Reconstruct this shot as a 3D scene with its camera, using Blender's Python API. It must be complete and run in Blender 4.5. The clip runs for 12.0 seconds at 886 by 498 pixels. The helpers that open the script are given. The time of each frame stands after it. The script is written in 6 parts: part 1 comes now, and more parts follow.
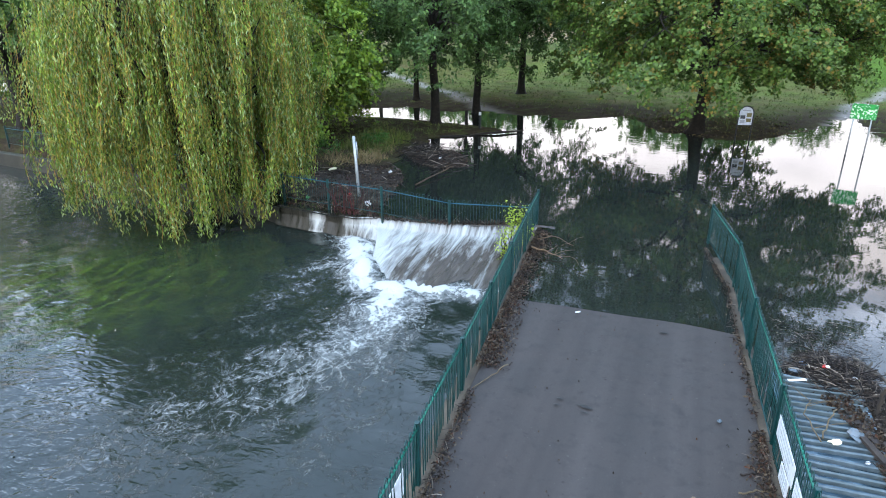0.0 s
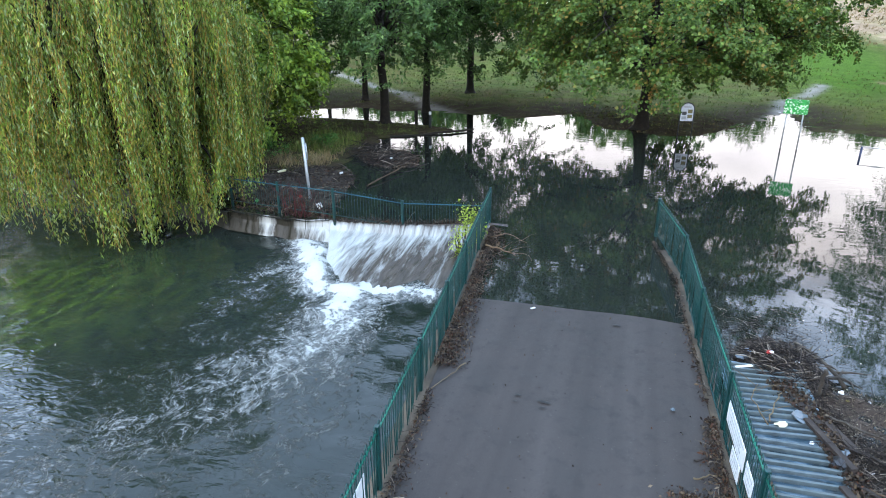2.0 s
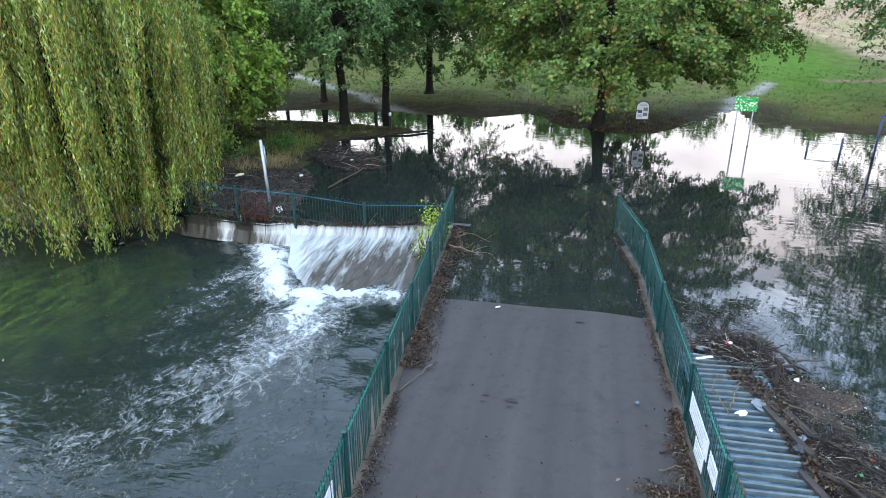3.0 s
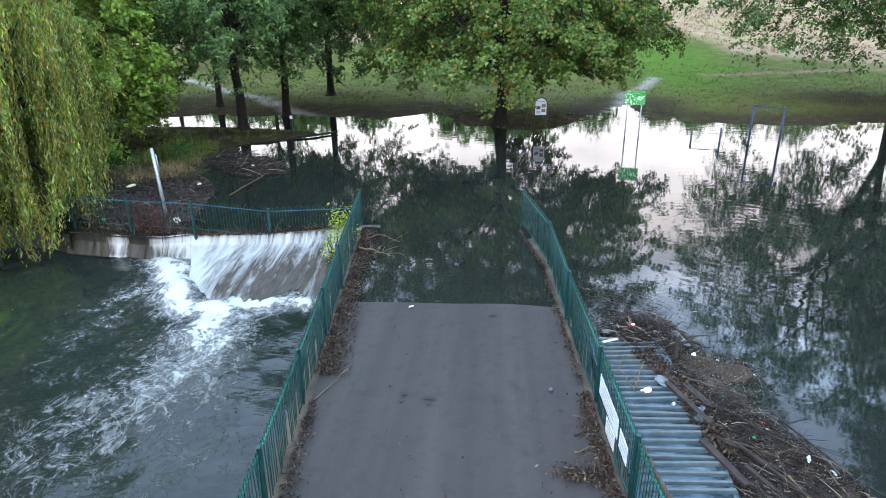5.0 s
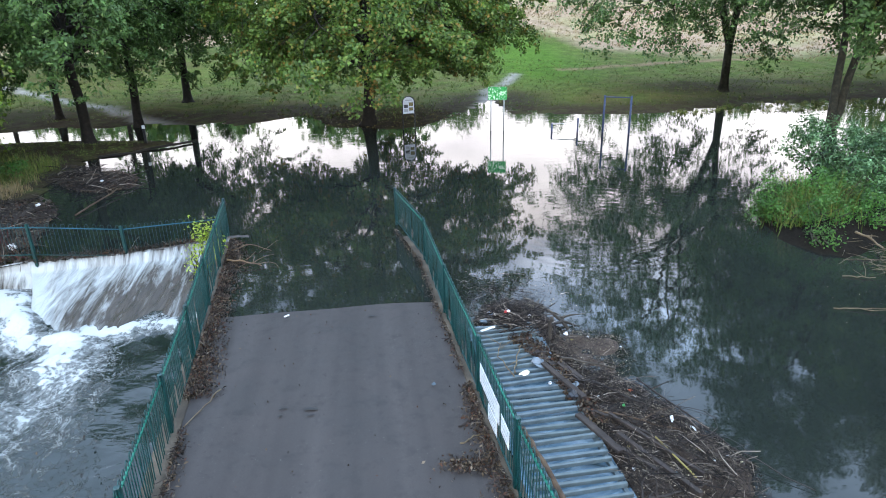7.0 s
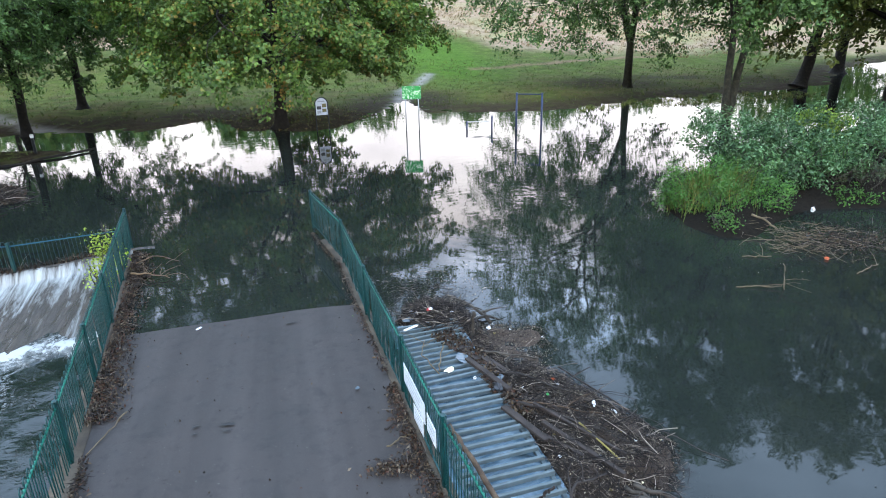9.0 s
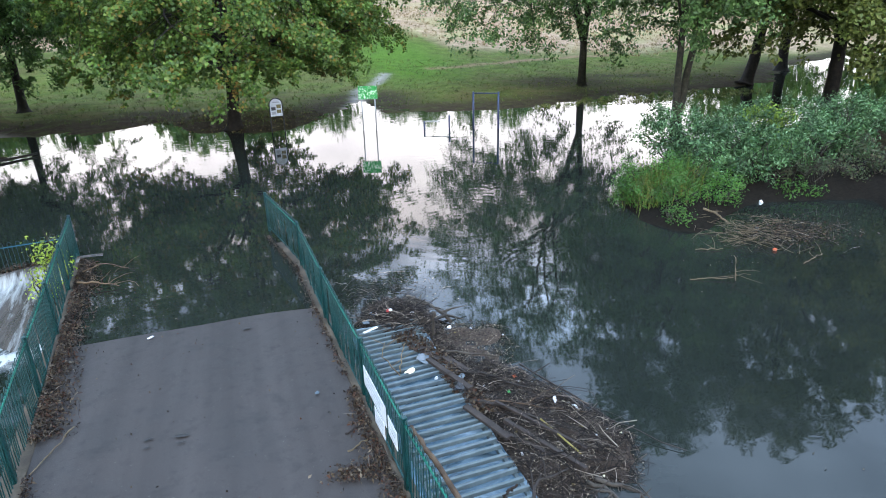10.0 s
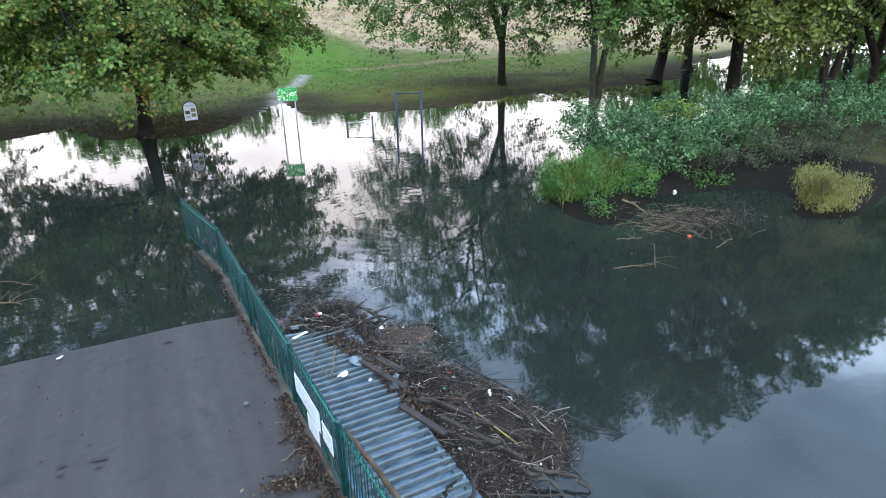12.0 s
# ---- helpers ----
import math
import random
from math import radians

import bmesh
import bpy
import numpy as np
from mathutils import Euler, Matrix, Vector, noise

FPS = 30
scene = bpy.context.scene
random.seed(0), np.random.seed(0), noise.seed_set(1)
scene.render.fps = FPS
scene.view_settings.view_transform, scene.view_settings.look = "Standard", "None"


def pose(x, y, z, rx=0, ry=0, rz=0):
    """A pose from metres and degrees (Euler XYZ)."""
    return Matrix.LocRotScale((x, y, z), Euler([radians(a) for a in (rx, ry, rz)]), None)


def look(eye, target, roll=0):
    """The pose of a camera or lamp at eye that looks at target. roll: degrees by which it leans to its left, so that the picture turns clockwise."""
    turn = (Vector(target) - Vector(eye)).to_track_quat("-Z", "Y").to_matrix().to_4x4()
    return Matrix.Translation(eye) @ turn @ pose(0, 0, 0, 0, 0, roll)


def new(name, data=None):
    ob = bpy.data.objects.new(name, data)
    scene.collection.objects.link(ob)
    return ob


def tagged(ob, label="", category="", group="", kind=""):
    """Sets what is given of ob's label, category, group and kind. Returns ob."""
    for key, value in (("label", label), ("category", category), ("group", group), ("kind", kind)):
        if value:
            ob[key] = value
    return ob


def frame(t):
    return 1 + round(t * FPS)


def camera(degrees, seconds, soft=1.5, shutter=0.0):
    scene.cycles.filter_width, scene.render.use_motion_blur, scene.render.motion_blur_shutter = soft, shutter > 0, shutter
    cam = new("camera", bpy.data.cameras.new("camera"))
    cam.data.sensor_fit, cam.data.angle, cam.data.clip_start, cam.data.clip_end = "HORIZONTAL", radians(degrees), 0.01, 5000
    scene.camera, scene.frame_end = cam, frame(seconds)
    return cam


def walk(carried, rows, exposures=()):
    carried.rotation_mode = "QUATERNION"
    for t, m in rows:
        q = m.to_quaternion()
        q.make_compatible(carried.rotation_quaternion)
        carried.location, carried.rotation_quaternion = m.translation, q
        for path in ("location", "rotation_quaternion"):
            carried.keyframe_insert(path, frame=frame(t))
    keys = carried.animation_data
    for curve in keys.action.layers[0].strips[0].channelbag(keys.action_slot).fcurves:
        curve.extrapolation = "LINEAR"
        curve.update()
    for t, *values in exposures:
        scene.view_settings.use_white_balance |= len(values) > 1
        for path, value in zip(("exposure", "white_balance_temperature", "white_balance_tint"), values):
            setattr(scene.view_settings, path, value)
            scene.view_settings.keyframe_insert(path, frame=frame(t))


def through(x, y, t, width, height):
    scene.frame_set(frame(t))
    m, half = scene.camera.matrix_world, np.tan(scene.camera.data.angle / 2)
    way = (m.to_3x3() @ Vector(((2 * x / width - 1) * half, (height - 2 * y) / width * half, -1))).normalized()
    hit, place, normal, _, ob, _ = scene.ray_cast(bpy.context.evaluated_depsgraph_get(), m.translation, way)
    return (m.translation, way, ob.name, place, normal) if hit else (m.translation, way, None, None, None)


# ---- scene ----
cam = camera(71.6, 12.0, 1.0)
PATH = [
    (0, (1.942, -0.034, 6.255), (1.256, 1.706, 5.548), -0.1),
    (0.5, (1.924, -0.02, 6.254), (1.249, 1.725, 5.546), -0.1),
    (1, (1.9, -0.002, 6.236), (1.253, 1.753, 5.529), -0.1),
    (1.5, (1.906, 0.007, 6.243), (1.306, 1.777, 5.533), -0.1),
    (2, (1.902, 0.007, 6.238), (1.359, 1.797, 5.53), -0.1),
    (2.5, (1.902, 0.039, 6.221), (1.416, 1.846, 5.515), -0.3),
    (3, (1.874, 0.056, 6.22), (1.447, 1.877, 5.514), -0.2),
    (5, (1.917, 0.107, 6.187), (1.771, 1.973, 5.481), -0.5),
    (5.5, (1.956, 0.126, 6.176), (1.914, 1.997, 5.47), -0.7),
    (6, (2.017, 0.16, 6.146), (2.081, 2.03, 5.439), -0.9),
    (6.5, (2.074, 0.198, 6.117), (2.231, 2.062, 5.411), -1.0),
    (7, (2.125, 0.227, 6.096), (2.357, 2.083, 5.388), -1.2),
    (9, (2.241, 0.351, 5.977), (2.717, 2.159, 5.268), -1.4),
    (9.5, (2.271, 0.362, 5.971), (2.806, 2.153, 5.26), -1.4),
    (10, (2.314, 0.406, 5.943), (2.91, 2.177, 5.231), -1.4),
    (10.5, (2.334, 0.438, 5.907), (2.991, 2.188, 5.195), -1.4),
    (11, (2.349, 0.458, 5.879), (3.068, 2.183, 5.167), -1.4),
    (11.5, (2.357, 0.457, 5.854), (3.136, 2.155, 5.142), -1.4),
    (12, (2.339, 0.459, 5.855), (3.148, 2.143, 5.142), -1.4),
]
walk(cam, [(t, look(eye, target, roll)) for t, eye, target, roll in PATH])

# ---- light ----
SUN_EL, SUN_ROT = radians(38), radians(200)
world = bpy.data.worlds.new("sky")
scene.world = world
world.use_nodes = True
wn, wl = world.node_tree.nodes, world.node_tree.links
wn.clear()
w_out = wn.new("ShaderNodeOutputWorld")
w_bg = wn.new("ShaderNodeBackground")
w_bg.inputs["Strength"].default_value = 0.15
w_sky = wn.new("ShaderNodeTexSky")
w_sky.sky_type, w_sky.sun_disc = "NISHITA", False
w_sky.sun_elevation, w_sky.sun_rotation = SUN_EL, SUN_ROT
w_co = wn.new("ShaderNodeTexCoord")
w_map = wn.new("ShaderNodeMapping")
w_map.inputs["Scale"].default_value = (1, 1, 2.2)
w_noise = wn.new("ShaderNodeTexNoise")
w_noise.inputs["Scale"].default_value, w_noise.inputs["Detail"].default_value = 2.7, 7
w_noise.inputs["Roughness"].default_value = 0.55
w_ramp = wn.new("ShaderNodeValToRGB")
w_ramp.color_ramp.elements[0].color = (0.38, 0.38, 0.38, 1)
w_ramp.color_ramp.elements[0].position, w_ramp.color_ramp.elements[1].position = 0.43, 0.57
w_sep = wn.new("ShaderNodeSeparateXYZ")
w_cov = wn.new("ShaderNodeMath")
w_cov.operation = "MULTIPLY_ADD"
w_cov.inputs[1].default_value, w_cov.inputs[2].default_value = -1.25, 0.48
w_sum = wn.new("ShaderNodeMath")
w_sum.operation = "ADD"
w_low = wn.new("ShaderNodeValToRGB")
w_low.color_ramp.elements.new(0.4)
for el, p, c in zip(w_low.color_ramp.elements, (0.0, 0.32, 0.47), ((1.5, 1.48, 1.46, 1), (1.25, 1.14, 1.1, 1), (1.88, 2.5, 3.35, 1))):
    el.position, el.color = p, c
w_cloud = wn.new("ShaderNodeMixRGB")
w_cloud.blend_type = "MULTIPLY"
w_cloud.inputs["Fac"].default_value = 1
w_cloud.inputs["Color2"].default_value = (15.0, 15.6, 16.6, 1)
w_mix = wn.new("ShaderNodeMixRGB")
w_belly = wn.new("ShaderNodeTexNoise")
w_belly.inputs["Scale"].default_value, w_belly.inputs["Detail"].default_value = 5.5, 6
w_shade = wn.new("ShaderNodeValToRGB")
w_shade.color_ramp.elements[0].position, w_shade.color_ramp.elements[1].position = 0.36, 0.62
w_shade.color_ramp.elements[0].color, w_shade.color_ramp.elements[1].color = (0.8, 0.78, 0.79, 1), (1.2, 1.17, 1.15, 1)
w_grey = wn.new("ShaderNodeMixRGB")
w_grey.blend_type = "MULTIPLY"
w_grey.inputs["Fac"].default_value = 1
wl.new(w_co.outputs["Generated"], w_map.inputs["Vector"])
wl.new(w_co.outputs["Generated"], w_sep.inputs["Vector"])
wl.new(w_map.outputs["Vector"], w_noise.inputs["Vector"])
wl.new(w_sep.outputs["Z"], w_cov.inputs[0])
wl.new(w_noise.outputs["Fac"], w_sum.inputs[0])
wl.new(w_cov.outputs["Value"], w_sum.inputs[1])
wl.new(w_sum.outputs["Value"], w_ramp.inputs["Fac"])
wl.new(w_sep.outputs["Z"], w_low.inputs["Fac"])
wl.new(w_low.outputs["Color"], w_cloud.inputs["Color1"])
wl.new(w_ramp.outputs["Color"], w_mix.inputs["Fac"])
wl.new(w_sky.outputs["Color"], w_mix.inputs["Color1"])
wl.new(w_map.outputs["Vector"], w_belly.inputs["Vector"])
wl.new(w_belly.outputs["Fac"], w_shade.inputs["Fac"])
wl.new(w_cloud.outputs["Color"], w_grey.inputs["Color1"])
wl.new(w_shade.outputs["Color"], w_grey.inputs["Color2"])
wl.new(w_grey.outputs["Color"], w_mix.inputs["Color2"])
wl.new(w_mix.outputs["Color"], w_bg.inputs["Color"])
wl.new(w_bg.outputs["Background"], w_out.inputs["Surface"])

sun = new("sun", bpy.data.lights.new("sun", "SUN"))
sun.data.energy, sun.data.angle, sun.data.color = 1.6, radians(24), (1, 0.95, 0.89)
sun_dir = Vector((math.sin(SUN_ROT) * math.cos(SUN_EL), math.cos(SUN_ROT) * math.cos(SUN_EL), math.sin(SUN_EL)))
sun.matrix_basis = look(sun_dir * 100, (0, 0, 0))
scene.view_settings.exposure = 0.17

# ---- materials ----
def srgb(h):
    c = [int(h[i:i + 2], 16) / 255 for i in (0, 2, 4)]
    return tuple(v / 12.92 if v <= 0.04045 else ((v + 0.055) / 1.055) ** 2.4 for v in c) + (1,)


class Mat:
    """A node material with short calls for the usual nodes."""
    def __init__(self, name, rough=0.7, metal=0.0, ior=1.45, spec=0.5):
        self.m = bpy.data.materials.new(name)
        self.m.use_nodes = True
        self.n, self.l = self.m.node_tree.nodes, self.m.node_tree.links
        self.b = self.n["Principled BSDF"]
        self.set(Roughness=rough, Metallic=metal, IOR=ior)
        self.b.inputs["Specular IOR Level"].default_value = spec
        self.co = self.n.new("ShaderNodeTexCoord")

    def set(self, **kw):
        for k, v in kw.items():
            self.b.inputs[k.replace("_", " ")].default_value = v
        return self

    def link(self, a, b):
        self.l.new(a, b)
        return self

    def vec(self, scale=(1, 1, 1), rot=(0, 0, 0), space="Object"):
        m = self.n.new("ShaderNodeMapping")
        m.inputs["Scale"].default_value, m.inputs["Rotation"].default_value = scale, rot
        self.l.new(self.co.outputs[space], m.inputs["Vector"])
        return m.outputs["Vector"]

    def noise(self, scale, detail=4, rough=0.55, vec=None, distort=0.0):
        t = self.n.new("ShaderNodeTexNoise")
        t.inputs["Scale"].default_value, t.inputs["Detail"].default_value = scale, detail
        t.inputs["Roughness"].default_value, t.inputs["Distortion"].default_value = rough, distort
        self.l.new(vec if vec is not None else self.co.outputs["Object"], t.inputs["Vector"])
        return t.outputs["Fac"]

    def ramp(self, fac, *stops):
        r = self.n.new("ShaderNodeValToRGB")
        e = r.color_ramp.elements
        while len(e) < len(stops):
            e.new(0.5)
        for el, (p, c) in zip(e, stops):
            el.position, el.color = p, (c if isinstance(c, tuple) else (c, c, c, 1))
        self.l.new(fac, r.inputs["Fac"])
        return r.outputs["Color"]

    def mix(self, fac, a, b, mode="MIX"):
        x = self.n.new("ShaderNodeMixRGB")
        x.blend_type = mode
        for v, s in ((fac, x.inputs["Fac"]), (a, x.inputs["Color1"]), (b, x.inputs["Color2"])):
            if hasattr(v, "is_output"):
                self.l.new(v, s)
            else:
                s.default_value = v
        return x.outputs["Color"]

    def math(self, op, a, b=0.0):
        x = self.n.new("ShaderNodeMath")
        x.operation = op
        for v, s in ((a, x.inputs[0]), (b, x.inputs[1])):
            if hasattr(v, "is_output"):
                self.l.new(v, s)
            else:
                s.default_value = v
        return x.outputs["Value"]

    def attr(self, name):
        a = self.n.new("ShaderNodeAttribute")
        a.attribute_name = name
        return a.outputs["Fac"]

    def island(self):
        return self.n.new("ShaderNodeNewGeometry").outputs["Random Per Island"]

    def random(self):
        return self.n.new("ShaderNodeObjectInfo").outputs["Random"]

    def color(self, c):
        if hasattr(c, "is_output"):
            self.l.new(c, self.b.inputs["Base Color"])
        else:
            self.b.inputs["Base Color"].default_value = c
        return self

    def rough(self, c):
        self.l.new(c, self.b.inputs["Roughness"])
        return self

    def bump(self, height, strength=0.3, dist=0.02):
        b = self.n.new("ShaderNodeBump")
        b.inputs["Strength"].default_value, b.inputs["Distance"].default_value = strength, dist
        self.l.new(height, b.inputs["Height"])
        self.l.new(b.outputs["Normal"], self.b.inputs["Normal"])
        return self


def leaf_material(name, *cols, through=0.32, rough=0.48, lock=None, turning=""):
    """Leaves: a colour of its own for each leaf, and light that shines through."""
    k = Mat(name, rough, spec=0.38)
    stops = [(i / max(1, len(cols) - 1), srgb(c)) for i, c in enumerate(cols)]
    isl = k.island()
    col = k.ramp(isl, *stops)
    # lit clumps and locks, and the shade between them, painted into the colour
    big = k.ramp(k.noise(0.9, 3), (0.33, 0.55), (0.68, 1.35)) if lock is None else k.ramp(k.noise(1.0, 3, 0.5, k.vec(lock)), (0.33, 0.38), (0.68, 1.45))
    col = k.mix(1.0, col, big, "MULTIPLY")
    if turning:
        col = k.mix(k.ramp(k.math("ADD", k.noise(1.6, 4, 0.6), k.math("MULTIPLY", k.math("SUBTRACT", isl, 0.5), 0.25)), (0.58, 0.0), (0.7, 0.55)), col, srgb(turning))
    k.color(col)
    tr = k.n.new("ShaderNodeBsdfTranslucent")
    k.l.new(col, tr.inputs["Color"])
    mx = k.n.new("ShaderNodeMixShader")
    mx.inputs["Fac"].default_value = through
    k.l.new(k.b.outputs["BSDF"], mx.inputs[1])
    k.l.new(tr.outputs["BSDF"], mx.inputs[2])
    k.l.new(mx.outputs["Shader"], k.n["Material Output"].inputs["Surface"])
    return k.m


M = {}
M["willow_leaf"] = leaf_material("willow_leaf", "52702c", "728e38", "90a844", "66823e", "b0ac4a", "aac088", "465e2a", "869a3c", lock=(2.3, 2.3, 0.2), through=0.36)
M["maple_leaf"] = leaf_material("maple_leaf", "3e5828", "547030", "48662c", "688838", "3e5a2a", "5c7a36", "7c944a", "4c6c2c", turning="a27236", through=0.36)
M["ash_leaf"] = leaf_material("ash_leaf", "3e5a2e", "4a6a34", "445e34", "5e8040", "486438", "587c3c", "3a5430", "7c9858")
M["olive_leaf"] = leaf_material("olive_leaf", "4a5a2c", "5e6e34", "70803c", "46562a", "7c8444", "566830")
M["light_leaf"] = leaf_material("light_leaf", "64822f", "7c9836", "8ca43c", "5a7a32", "6c8e38")
M["dark_leaf"] = leaf_material("dark_leaf", "446434", "54763c", "628240", "4a6c3a", "7a8c44")
M["shrub_leaf"] = leaf_material("shrub_leaf", "2c4a2a", "264424", "42663e", "34522a", "4a683a", "5e8454", "7ea076", "325028")
M["herb_leaf"] = leaf_material("herb_leaf", "355c24", "446e2a", "3e662e", "567c36", "2c5020")
M["pale_leaf"] = leaf_material("pale_leaf", "6a763c", "828848", "5c6a38", "969058", "a0905c")
M["bramble_leaf"] = leaf_material("bramble_leaf", "33452c", "3f4f32", "4c5638", "2c3c28", "5c5640")
M["sapling_leaf"] = leaf_material("sapling_leaf", "8ca53a", "a0b444", "7c9838")
M["grass_blade"] = leaf_material("grass_blade", "46581f", "566828", "3c4c20", "667036", "7d7a48", through=0.2)
M["dry_blade"] = leaf_material("dry_blade", "857252", "998463", "77683f", "a08d6c", "6a683e", through=0.2)


def simple(name, hexes, rough=0.7, scale=6, metal=0.0, bump=0.25, dist=0.01, fine=60, spec=0.5):
    k = Mat(name, rough, metal, spec=spec)
    n1 = k.noise(scale, 5, 0.6)
    n2 = k.noise(fine, 3)
    col = k.ramp(n1, *[(0.3 + 0.4 * i / max(1, len(hexes) - 1), srgb(h)) for i, h in enumerate(hexes)])
    k.color(k.mix(0.35, col, k.mix(1.0, col, k.ramp(n2, (0.3, 0.45), (0.7, 1.35)), "MULTIPLY")))
    k.bump(k.math("ADD", n1, n2), bump, dist)
    return k.m


M["bark_moss"] = simple("bark_moss", ["22211a", "302f24", "434031"], 0.9, 4, bump=0.8, dist=0.03, fine=20)
M["bark"] = simple("bark", ["100e0b", "1b1712", "29241d"], 0.9, 5, bump=0.8, dist=0.03, fine=22)
M["willow_twig"] = simple("willow_twig", ["8a6a2c", "a8842f"], 0.7, 8)
M["green_paint"] = simple("green_paint", ["042a2a", "063535", "0a4140"], 0.42, 3, bump=0.08, fine=40)
M["green_rail_top"] = simple("green_rail_top", ["0d5a4c", "126a58"], 0.4, 3, bump=0.08, fine=40)
M["blue_rail"] = simple("blue_rail", ["0e4450", "145462", "164a60"], 0.6, 2, bump=0.08, fine=40)
M["concrete"] = simple("concrete", ["2e2a24", "423b30", "5a5144"], 0.85, 1.6, bump=0.5, fine=30)
M["wet_concrete"] = simple("wet_concrete", ["1b1e18", "292b24", "3c3a31"], 0.5, 1.3, bump=0.5, fine=18)
M["galvanised"] = simple("galvanised", ["8b949a", "a4adb2", "b8bfc2"], 0.45, 4, metal=0.6, bump=0.1)
M["twig"] = simple("twig", ["24211d", "37332d", "4c473f"], 0.9, 3, bump=0.5)
M["wood"] = simple("wood", ["4a3a28", "62503a", "7a6850"], 0.85, 4, bump=0.5)
M["reed"] = simple("reed", ["4a4032", "61553f", "766a52"], 0.8, 4)
M["blue_post"] = simple("blue_post", ["1d2b4a", "27385c"], 0.4, 4, bump=0.05)
M["black_tube"] = simple("black_tube", ["16181c", "22262b"], 0.4, 4, bump=0.05)
M["white"] = simple("white", ["d4d6d6", "e4e6e6"], 0.5, 3, bump=0.02)
M["dirty_white"] = simple("dirty_white", ["b0b4ae", "d8dad4"], 0.6, 5, bump=0.1)

# asphalt of the deck: dark, with faint wheel lanes and damp blotches
k = Mat("asphalt", 0.8, spec=0.22)
lane = k.noise(1.0, 4, 0.55, k.vec((1.4, 0.04, 1), (0, 0, 0.05)))
blot = k.noise(0.9, 5, 0.6)
grit = k.noise(140, 2)
c = k.ramp(blot, (0.3, srgb("343230")), (0.7, srgb("413e3c")))
c = k.mix(0.36, c, k.ramp(lane, (0.38, srgb("312f2e")), (0.62, srgb("4b4745"))))
c = k.mix(0.4, c, k.mix(1.0, c, k.ramp(grit, (0.3, 0.4), (0.7, 1.5)), "MULTIPLY"))
stain = k.noise(3.5, 6, 0.7)
c = k.mix(k.ramp(stain, (0.52, 0.0), (0.7, 0.6)), c, srgb("292a29"))
c = k.mix(k.ramp(k.noise(11, 4, 0.6), (0.64, 0.0), (0.73, 0.55)), c, srgb("1f1f1e"))
c = k.mix(k.ramp(k.noise(26, 3, 0.6), (0.68, 0.0), (0.74, 0.5)), c, srgb("6a6964"))
k.color(c).rough(k.ramp(blot, (0.3, 0.55), (0.7, 0.85))).bump(grit, 0.25, 0.006)
M["asphalt"] = k.m

# park ground: grass, trodden mud, dry grass
k = Mat("park_ground", 0.95, spec=0.06)
n_big, n_mid, n_fine = k.noise(0.12, 4), k.noise(0.9, 5, 0.65), k.noise(9, 5, 0.7)
grass = k.ramp(n_mid, (0.28, srgb("363f1f")), (0.5, srgb("4c5728")), (0.74, srgb("616a38")))
grass = k.mix(0.6, grass, k.mix(1.0, grass, k.ramp(n_fine, (0.3, 0.4), (0.7, 1.6)), "MULTIPLY"))
patchy = k.noise(0.38, 6, 0.65)
grass = k.mix(k.ramp(patchy, (0.42, 0.0), (0.62, 0.75)), grass, k.ramp(n_fine, (0.3, srgb("3a3322")), (0.7, srgb("6a6040"))))
lush = k.ramp(n_mid, (0.3, srgb("37501a")), (0.7, srgb("4c6824")))
lush = k.mix(0.5, lush, k.mix(1.0, lush, k.ramp(n_fine, (0.3, 0.5), (0.7, 1.5)), "MULTIPLY"))
grass = k.mix(k.attr("lush"), grass, lush)
dry = k.ramp(n_mid, (0.25, srgb("6a5c48")), (0.5, srgb("8a7862")), (0.75, srgb("a48f7a")))
dry = k.mix(k.ramp(n_big, (0.45, 0.0), (0.66, 0.6)), dry, srgb("7f8452"))
mud = k.ramp(n_fine, (0.25, srgb("1d1a15")), (0.5, srgb("332c23")), (0.8, srgb("544a3a")))
mud = k.mix(k.ramp(n_mid, (0.45, 0.0), (0.7, 0.55)), mud, srgb("4a5428"))
path = k.ramp(n_mid, (0.3, srgb("76726c")), (0.7, srgb("9a9690")))
c = k.mix(k.attr("dry"), grass, dry)
mudf = k.math("ADD", k.attr("mud"), k.math("MULTIPLY", k.math("SUBTRACT", n_mid, 0.5), 1.1))
mudf = k.math("ADD", mudf, k.math("MULTIPLY", k.math("SUBTRACT", n_fine, 0.5), 0.9))
c = k.mix(k.ramp(mudf, (0.35, 0.0), (0.62, 1.0)), c, mud)
c = k.mix(k.attr("worn"), c, k.ramp(n_mid, (0.3, srgb("6a5646")), (0.7, srgb("866e5a"))))
c = k.mix(k.attr("path"), c, path)
c = k.mix(k.attr("silt"), c, k.ramp(n_fine, (0.3, srgb("12110f")), (0.75, srgb("24211c"))))
k.color(c).bump(k.math("ADD", n_fine, n_mid), 0.7, 0.06)
M["ground"] = k.m

